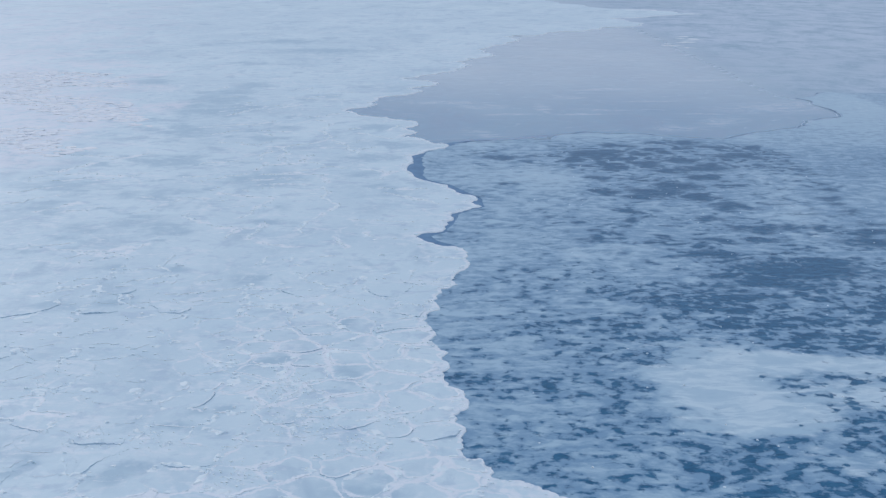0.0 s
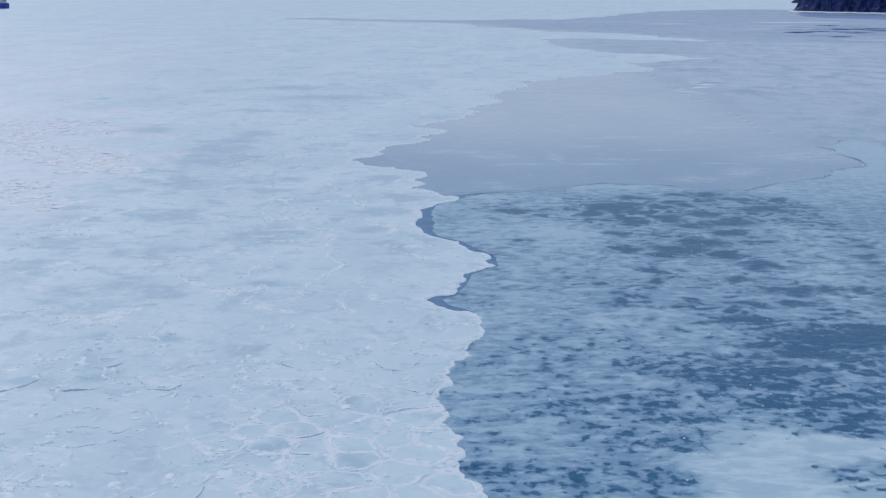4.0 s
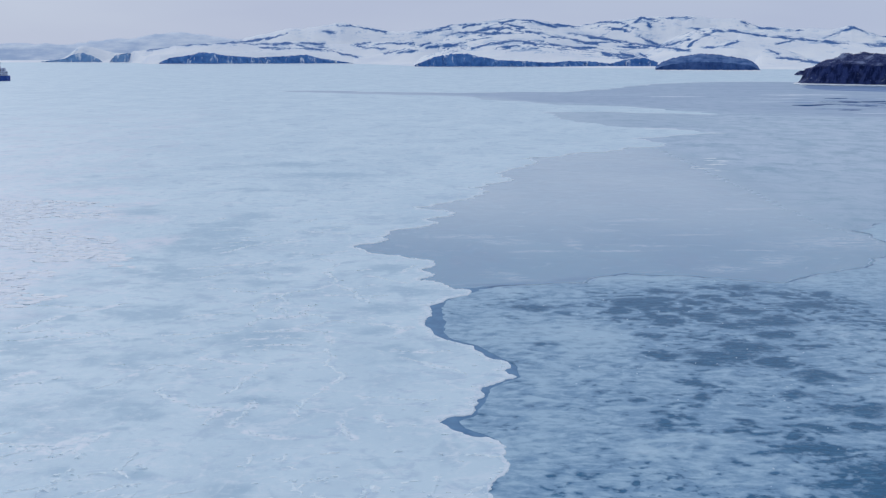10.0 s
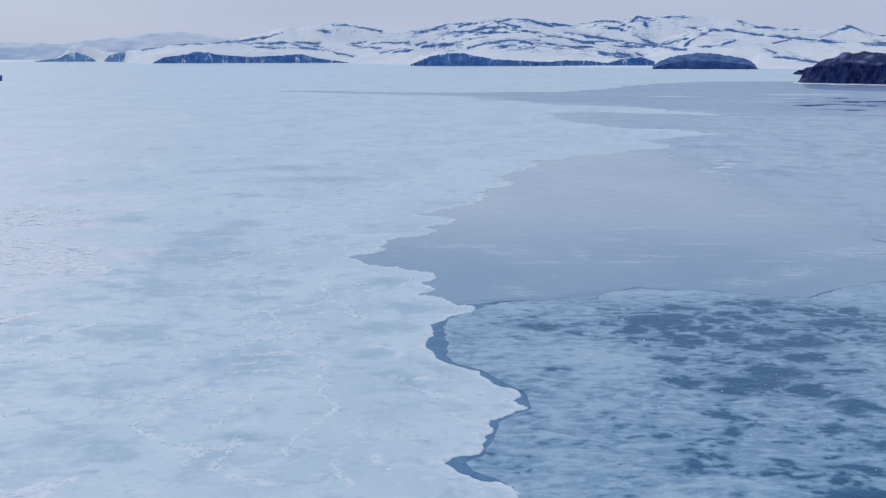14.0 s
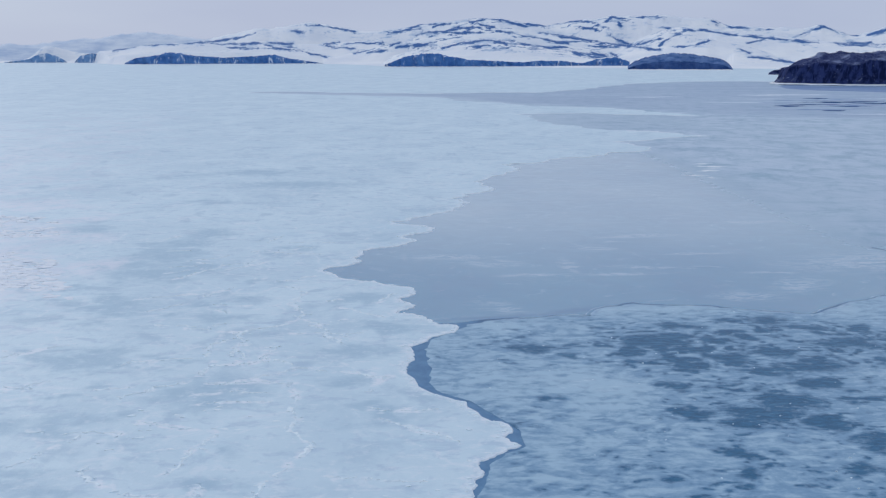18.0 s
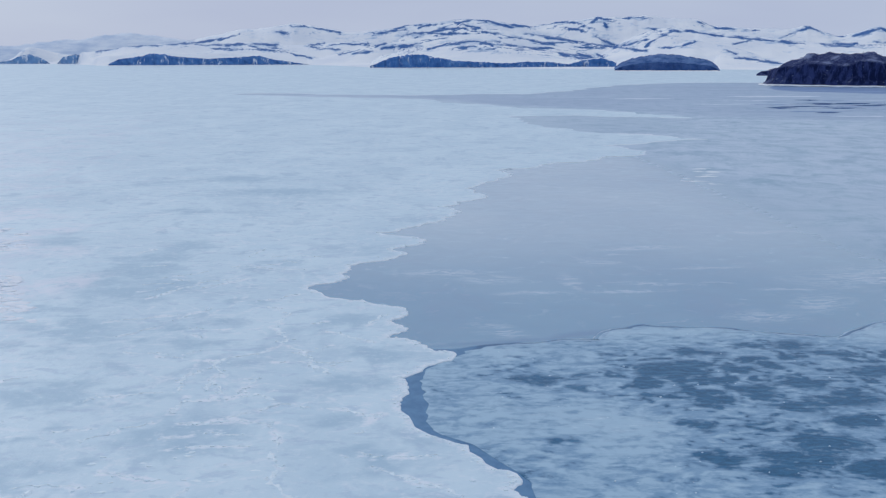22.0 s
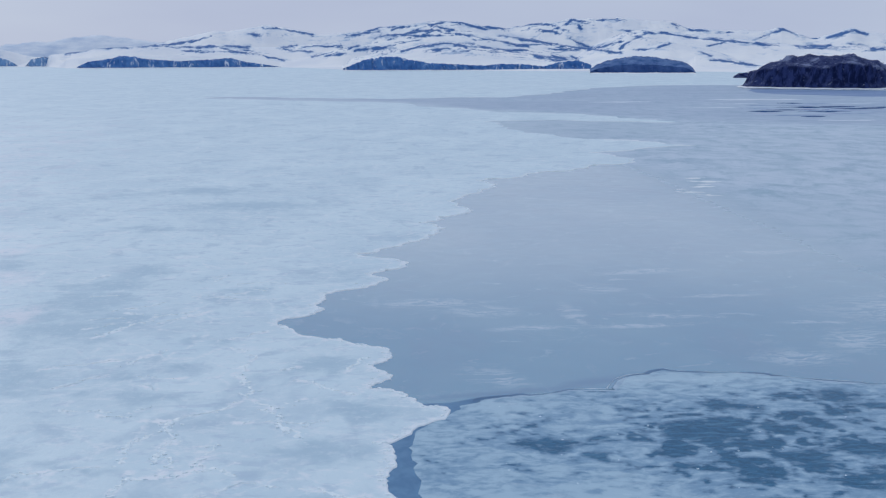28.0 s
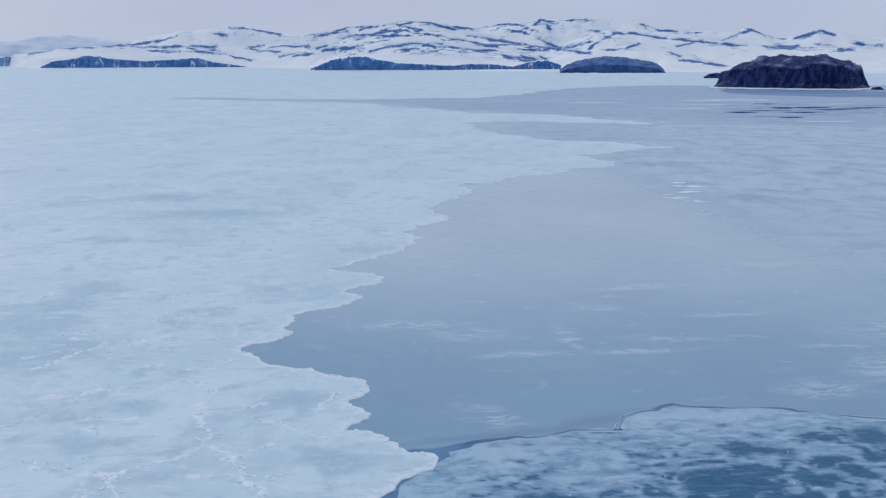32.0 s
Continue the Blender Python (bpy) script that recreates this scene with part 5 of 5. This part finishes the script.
WEST_HEADS = (
    (([-17.5, -17, -16.5, -16.1, -15.8, -15.4, -15.1, -14.95], [3, 7, 13, 27, 28, 22, 10, 1]), 4060, 70, HAZY, SNOW, "rocky point with a snowy peak, haze painted into its blue-grey", 31, 1.0, 0.6),
    (([-14.65, -14.4, -13.9, -13.5, -13.3], [3, 21, 28, 23, 4]), 3985, 60, HAZY, SNOW, "low cliff below a snow field, haze painted into its blue-grey", 32, 0.7, 0.5),
    (([-12.55, -12.1, -11.2, -10.85, -10.3, -9.7, -8.4, -7.2, -6.1, -5.6, -4.7, -3.9], [4, 17, 24, 31, 30, 24, 17, 21, 25, 16, 8, 1]), 3560, 110, CLIFF, SNOW, "long cliff with snow gullies below a white terrace, haze painted into its blue", 33, 1.0, 0.5),
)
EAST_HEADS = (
    (([-1.25, -0.4, 0.4, 1.1, 1.4, 2.4, 3.5, 5, 5.5, 6.7, 7.5, 8.2, 9, 9.6], [5, 22, 30, 31, 26, 17, 14, 10, 14, 13, 8, 18, 22, 11]), 2950, 160, CLIFF, SNOW, "sea cliff topped by a smooth snow slope, haze painted into its dark blue", 34, 1.0, 0.5),
    (([9.5, 9.75, 10.2, 10.9, 11.6, 12.4, 13.1, 13.6, 13.88, 14.02], [6, 15, 23, 30, 33, 30, 25, 20, 10, 0.5]), 2560, 150, WOODED, DUSTED, "rounded dark wooded headland", 35, 0.3, 1.8),
)
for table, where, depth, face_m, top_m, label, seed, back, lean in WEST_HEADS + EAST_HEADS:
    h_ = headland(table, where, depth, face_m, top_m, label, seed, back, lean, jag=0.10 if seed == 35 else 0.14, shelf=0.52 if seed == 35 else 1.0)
    if seed in (32, 33, 35):
        trees_along(h_, table, where, lean, 260 if seed != 35 else 130, seed + 50, 2.6 if seed != 35 else 1.6)


# ---- the islet ----
def islet():
    holder = tagged(new("islet"), "dark steep rocky islet with brushy top and a white ice foot", "islet")
    a, b = Vector((452, 1612)), Vector((597, 1500))
    axis, mid_ = (b - a), (a + b) / 2
    length = axis.length
    u = axis.normalized()
    v = Vector((-u.y, u.x))
    n = 140
    ang = np.linspace(0, 2 * np.pi, n, endpoint=False)
    half_l, half_w = length / 2, 60.0
    tall = ([0, 0.03, 0.08, 0.19, 0.33, 0.53, 0.65, 0.73, 0.85, 0.92, 0.97, 1], [4, 15, 25, 33, 36.5, 36, 35, 37.5, 35.5, 31, 24, 8])
    rings = np.concatenate([np.linspace(1, 0.88, 8), np.linspace(0.84, 0.02, 14)])[:, None]
    wob = 1 + 0.10 * fbm(np.cos(ang) * 3, np.sin(ang) * 3, 41, 4)
    ex = np.sign(np.cos(ang)) * np.abs(np.cos(ang)) ** 0.75 * half_l * wob
    ey = np.sign(np.sin(ang)) * np.abs(np.sin(ang)) ** 0.75 * half_w * wob
    px = ex[None] * rings
    py = ey[None] * rings
    s_ = np.clip((px / half_l + 1) / 2, 0, 1)
    cols = 0.5 + fbm(ang[None] * 11 * np.ones_like(rings), rings * 2.5, 43, 4)
    up = np.where(rings > 0.86, ((1 - rings) / 0.12) ** 0.8 * 0.74, 0.74 + 0.26 * smooth(0.86, 0.45, rings))
    crest = np.interp(s_, *tall)
    gentle = np.interp(s_, [0, 0.35, 0.6, 1], [0.86, 0.90, 1, 1.06])
    Z = crest * np.clip(up * np.where(rings > 0.45, gentle, 1), 0, 1.02) + fbm(px / 16, py / 16, 44, 5) * 6.0 * smooth(1, 0.9, rings) - 1.0 * (rings > 0.99)
    shrink = 1 - 0.11 * cols * smooth(0.7, 0.9, rings) * smooth(1.0, 0.97, rings)
    X = mid_.x + u.x * px * shrink + v.x * py * shrink
    Y = mid_.y + u.y * px * shrink + v.y * py * shrink
    part("rock", grid_mesh("rock", X, Y, Z, ISLET, wrap=True), None, holder, "near-black columnar rock")
    # ice foot round the waterline
    ring = np.array([[1.02], [1.005], [0.985]])
    foot = np.array([[0.37], [1.5], [1.9]])
    w2 = wob[None] * (1 + 0.012 * fbm(ang[None] * 20, ring * 0, 45, 3))
    px, py = ex[None] / wob * w2 * ring, ey[None] / wob * w2 * ring
    part("ice_foot", grid_mesh("ice_foot", mid_.x + u.x * px + v.x * py, mid_.y + u.y * px + v.y * py, foot + 0.5 * fbm(ang[None] * 9, ring, 46, 3), SNOW, wrap=True), None, holder, "white ice frozen to the shore")
    # brush on top
    r = random.Random(47)
    verts, faces = [], []
    for _ in range(1100):
        i_, j_ = r.randrange(7, X.shape[0]), r.randrange(n)
        aa, t_ = r.uniform(0, 6.3), r.uniform(0.4, 1.0)
        wx, wy, h = float(X[i_, j_]) + r.uniform(-3, 3), float(Y[i_, j_]) + r.uniform(-3, 3), float(Z[i_, j_]) - 0.5
        base = len(verts)
        verts += [(wx + math.cos(k * 1.57 + aa) * t_ * 0.7, wy + math.sin(k * 1.57 + aa) * t_ * 0.7, h + t_ * r.uniform(0, 0.4)) for k in range(4)] + [(wx, wy, h + t_)]
        faces += [(base + k, base + (k + 1) % 4, base + 4) for k in range(4)]
    me = bpy.data.meshes.new("brush")
    me.from_pydata(verts, [], faces)
    me.materials.append(BRUSH)
    tagged(part("brush", me, None, holder, "grey-violet leafless brush"), kind="stuff")
    return holder


islet()


def sea_rock(x, y, wide, tall, seed, label):
    bm = bmesh.new()
    bmesh.ops.create_icosphere(bm, subdivisions=3, radius=1)
    for q in bm.verts:
        k = 1 + 0.3 * noise.noise(q.co * 1.6 + Vector((seed, 0, 0))) + 0.15 * noise.noise(q.co * 4.5 + Vector((0, seed, 0)))
        foot = 1 + 0.35 * smooth(0.6, -0.2, q.co.z)
        q.co = Vector((q.co.x * wide * k * foot / max(0.35, math.sqrt(1 - min(q.co.z, 0) ** 2)), q.co.y * wide * 0.7 * k * foot, max(-1, min(0.72 + 0.1 * noise.noise(q.co * 3), q.co.z) * tall * k * 1.3)))
    ob = part("sea_rock", bm, ISLET, None)
    ob.location = (x, y, 0.3)
    return tagged(ob, label, "rock", "rocks off the islet")


sea_rock(602, 2099, 17, 7.5, 1, "dark rock stack off the islet")
sea_rock(453, 1592, 5, 4, 2, "small dark rock at the islet shore")
sea_rock(603, 1489, 6, 3, 3, "small dark rock off the islet end")


# ---- the ship ----
def box_part(name, x0, x1, y0, y1, z0, z1, material, holder, label="", bevel=0.15):
    bm = bmesh.new()
    bmesh.ops.create_cube(bm, size=1)
    for q in bm.verts:
        q.co = Vector(((x0 + x1) / 2 + q.co.x * (x1 - x0), (y0 + y1) / 2 + q.co.y * (y1 - y0), (z0 + z1) / 2 + q.co.z * (z1 - z0)))
    bmesh.ops.bevel(bm, geom=bm.edges[:], offset=bevel, segments=1, affect="EDGES")
    return part(name, bm, material, holder, label)


def rod_part(name, a, b, r0, r1, material, holder, label=""):
    a, b = Vector(a), Vector(b)
    bm = bmesh.new()
    bmesh.ops.create_cone(bm, cap_ends=True, segments=8, radius1=r0, radius2=r1, depth=(b - a).length)
    bm.transform(Matrix.Translation((a + b) / 2) @ (b - a).to_track_quat("Z", "Y").to_matrix().to_4x4())
    return part(name, bm, material, holder, label)


def fishing_ship():
    """A stern trawler, its bow to +x."""
    holder = tagged(new("fishing_ship"), "blue-hulled fishing ship with grey-white deckhouse lying in the ice", "ship")
    n, L, W = 28, 74.0, 12.5
    stations = np.linspace(0, 1, n)
    beam = W / 2 * np.minimum(1, np.minimum(0.75 + stations * 3, ((1 - stations) / 0.28) ** 0.6 + 0.02))
    sheer = 6.6 + 2.6 * smooth(0.55, 1, stations) + 0.3 * smooth(0.3, 0, stations)
    prof = []
    for side in (-1, 1):
        grid = []
        for k, (fr, out) in enumerate(((0, 0.75), (0.15, 0.9), (0.5, 0.97), (0.85, 1.0), (1, 1.02))):
            flare = 1 - (1 - out) * (1 + 1.5 * smooth(0.6, 1, stations))
            grid.append(np.stack([(stations - 0.5) * L + 3.5 * fr * smooth(0.85, 1, stations), side * beam * flare, -1 + (sheer + 1) * fr], -1))
        prof.append(np.array(grid))
    ring = np.concatenate([prof[0][::-1], prof[1]], 0)
    X, Y, Z = ring[..., 0], ring[..., 1], ring[..., 2]
    part("hull", grid_mesh("hull", X, Y, Z, HULL), None, holder, "dark blue steel hull")
    deck = np.stack([prof[0][-1], prof[1][-1]], 0)
    part("deck", grid_mesh("deck", deck[..., 0], deck[..., 1], deck[..., 2] - 1.0, STEEL), None, holder)
    bm = bmesh.new()
    bm.faces.new([bm.verts.new(p) for p in ring[:, 0]])
    part("transom", bm, HULL, holder)
    house = box_part("deckhouse", -33, -14, -5.4, 5.4, 5.4, 13.0, HOUSE, holder, "weathered grey-white deckhouse", 0.3)
    for row in (7.6, 10.4):
        for k in range(6):
            for side in (-1, 1):
                box_part("porthole", -31.6 + 2.9 * k, -30.3 + 2.9 * k, side * 5.42 - 0.03, side * 5.42 + 0.03, row, row + 1.1, PANE, house, "", 0.01)
    for k in range(5):
        box_part("porthole", -33.05, -32.97, -4.4 + 1.9 * k, -3.3 + 1.9 * k, 10.4, 11.5, PANE, house, "", 0.01)
    for side in (-1, 1):
        boat = box_part("lifeboat", -29, -22.5, side * 5.9 - 0.9, side * 5.9 + 0.9, 13.2, 14.9, RUST, holder, "red-brown covered lifeboat", 0.6)
        for x in (-28, -23.5):
            rod_part("davit", (x, side * 5.2, 13), (x, side * 5.9, 15.8), 0.16, 0.14, STEEL, boat)
    bridge = box_part("bridge", -30, -18, -5.0, 5.0, 13.0, 17.2, HOUSE, holder, "grey-white wheelhouse", 0.3)
    for k in range(6):
        box_part("window", -18.02, -17.96, -4.4 + 1.5 * k, -3.3 + 1.5 * k, 15.2, 16.5, PANE, bridge, "", 0.01)
    for k in range(5):
        for side in (-1, 1):
            box_part("window", -28.5 + 2 * k, -27.3 + 2 * k, side * 5.03 - 0.03, side * 5.03 + 0.03, 15.2, 16.5, PANE, bridge, "", 0.01)
    box_part("funnel", -33, -30.2, -1.8, 1.8, 13, 16.5, HOUSE, holder, "", 0.4)
    mast = rod_part("mast", (-25, 0, 17.0), (-25, 0, 31), 0.55, 0.2, STEEL, holder, "dark radar mast")
    rod_part("yard", (-25, -4, 24), (-25, 4, 24), 0.18, 0.18, STEEL, mast)
    box_part("radar_bar", -25.7, -22.8, -0.3, 0.3, 21.0, 21.5, HOUSE, mast, "", 0.05)
    for x, h in ((30, 15), (4, 17)):
        for side in (-1, 1):
            rod_part("gantry_leg", (x, side * 4.6, 5.5), (x, side * 3.4, h), 0.5, 0.4, STEEL, holder)
        rod_part("gantry_beam", (x, -3.6, h), (x, 3.6, h), 0.5, 0.5, STEEL, holder)
    rod_part("boom", (29, 0, 14.5), (12, 2, 18.5), 0.3, 0.2, STEEL, holder)
    rod_part("boom", (5, 0, 16), (-9, -2, 13), 0.3, 0.2, STEEL, holder)
    for side in (-1, 1):
        for k in range(12):
            x = -33 + 5.6 * k
            rod_part("rail_post", (x, side * 5.9, 5.8), (x, side * 5.9, 8.0), 0.08, 0.08, HOUSE, holder)
    box_part("winch", -12, -7, -2, 2, 5.6, 8.4, STEEL, holder, "", 0.3)
    box_part("hatch", -24, -18, -2.5, 2.5, 5.6, 6.6, RUST, holder, "", 0.2)
    holder.matrix_world = pose(-630, 1748, 0.5, 0, 0, 168)
    return holder


fishing_ship()

# ---- white snow streaks on the young ice ----
FROSTY = make_plain("frosted_ice", (0.58, 0.645, 0.74), (0.72, 0.765, 0.83), (0.02, 0.06, 0.05), 0.6, 0.1)
THIN_SNOW = make_plain("thin_snow_crust", (0.72, 0.78, 0.83), (0.86, 0.88, 0.90), (0.4, 0.4, 0.4), 0.75, 0.15, 0.02)
for k, (x, y, w, d, lean) in enumerate(((111, 521.5, 4.2, 1.5, 0.3), (112, 510, 6.5, 1.3, -0.4), (106.5, 494, 4.6, 2.2, 0.2), (99, 477.5, 5.2, 1.2, -0.5), (102.5, 469.5, 3.6, 1.7, -0.8), (109, 501, 3.0, 0.8, 0.2), (97, 486, 2.4, 0.7, 0))):
    d = d * 1.5
    shape = roughen([(x - w, y - lean * w), (x - w * 0.3, y - d), (x + w * 0.4, y - d * 0.7), (x + w, y + lean * w), (x + w * 0.2, y + d * 0.8), (x - w * 0.4, y + d * 0.4)], 4, 0.30, 70 + k, True)
    tagged(new("snow_streak", slab_mesh("snow_streak", shape, 0.03, 0.0, THIN_SNOW)), "thin white streak of wind-packed snow on grey ice", "snow patch", "snow streaks on the young ice")

# open slits in the ice before the islet
for k, (x, y, w, d, deep) in enumerate(((287, 1001, 10, 5, 1), (354, 1141, 9, 5, 1), (355, 1097, 24, 4, 0), (318, 1023, 20, 3, 1), (331, 995, 16, 3, 1), (292, 944, 24, 4, 0), (300, 929, 8, 3, 1), (315, 1102, 14, 4, 0),
                                        (371, 1126, 20, 5, 0), (352, 1068, 28, 6, 1), (388, 1080, 14, 4, 0), (372, 1040, 16, 4, 1), (340, 965, 14, 3, 0), (346, 1015, 26, 4, 0), (410, 1060, 22, 4, 1), (430, 1010, 18, 3, 1),
                                        (300, 1055, 16, 4, 0), (385, 985, 20, 3, 0), (270, 975, 14, 3, 0), (455, 1095, 30, 5, 0))):
    tilt = 0.10 * math.sin(k * 2.3)
    w, d = w * 1.35, d * (3.0 if deep else 2.2)
    shape = roughen([(x - w, y - w * tilt), (x - w * 0.3, y - d - w * tilt * 0.3), (x + w * 0.4, y - d * 0.5), (x + w, y + w * tilt), (x + w * 0.3, y + d * 0.5), (x - w * 0.4, y + d * 0.4)], 4, 0.28, 170 + k, True)
    tagged(new("water_slit", slab_mesh("water_slit", shape, 0.012, -0.05, DEEP if deep else DARK_BLUE_ICE)), "long dark slit of open water in the grey ice" if deep else "dark refrozen slit in the grey ice", "water", "slits of open water")
for k, (x, y, w, d) in enumerate(((349, 1222, 47, 15), (308, 880, 24, 6), (301, 1133, 24, 7), (217, 1184, 30, 10), (404, 1131, 22, 6), (380, 905, 30, 5), (262, 1065, 26, 6))):
    shape = roughen([(x - w, y), (x - w * 0.4, y - d), (x + w * 0.4, y - d * 0.6), (x + w, y + d * 0.2), (x + w * 0.3, y + d), (x - w * 0.5, y + d * 0.5)], 4, 0.26, 210 + k, True)
    tagged(new("frost_band", slab_mesh("frost_band", shape, 0.010, -0.05, FROSTY)), "pale band of frost on the grey ice", "frost", "frost bands on the far ice")
belt = roughen([(405, 1400), (420, 1340), (470, 1275), (520, 1262), (640, 1230), (800, 1200), (800, 1300), (650, 1400), (570, 1440), (480, 1500), (440, 1540), (415, 1470)], 4, 0.1, 190, True)
tagged(new("dark_ice_belt", slab_mesh("dark_ice_belt", belt, 0.008, -0.05, DARK_BLUE_ICE)), "darker blue belt on the ice round the islet", "sea ice", kind="structure")

# ---- single slabs and chunks ----
slush_poly = slush_outline
joined_rubble("slush_chunks", 170, (4, 75, 60, 250), 0.10, 23, "scattered small white ice bits in the slush", "ice bits", RIDGE_ICE, slush_poly, 0.05, 0.7)
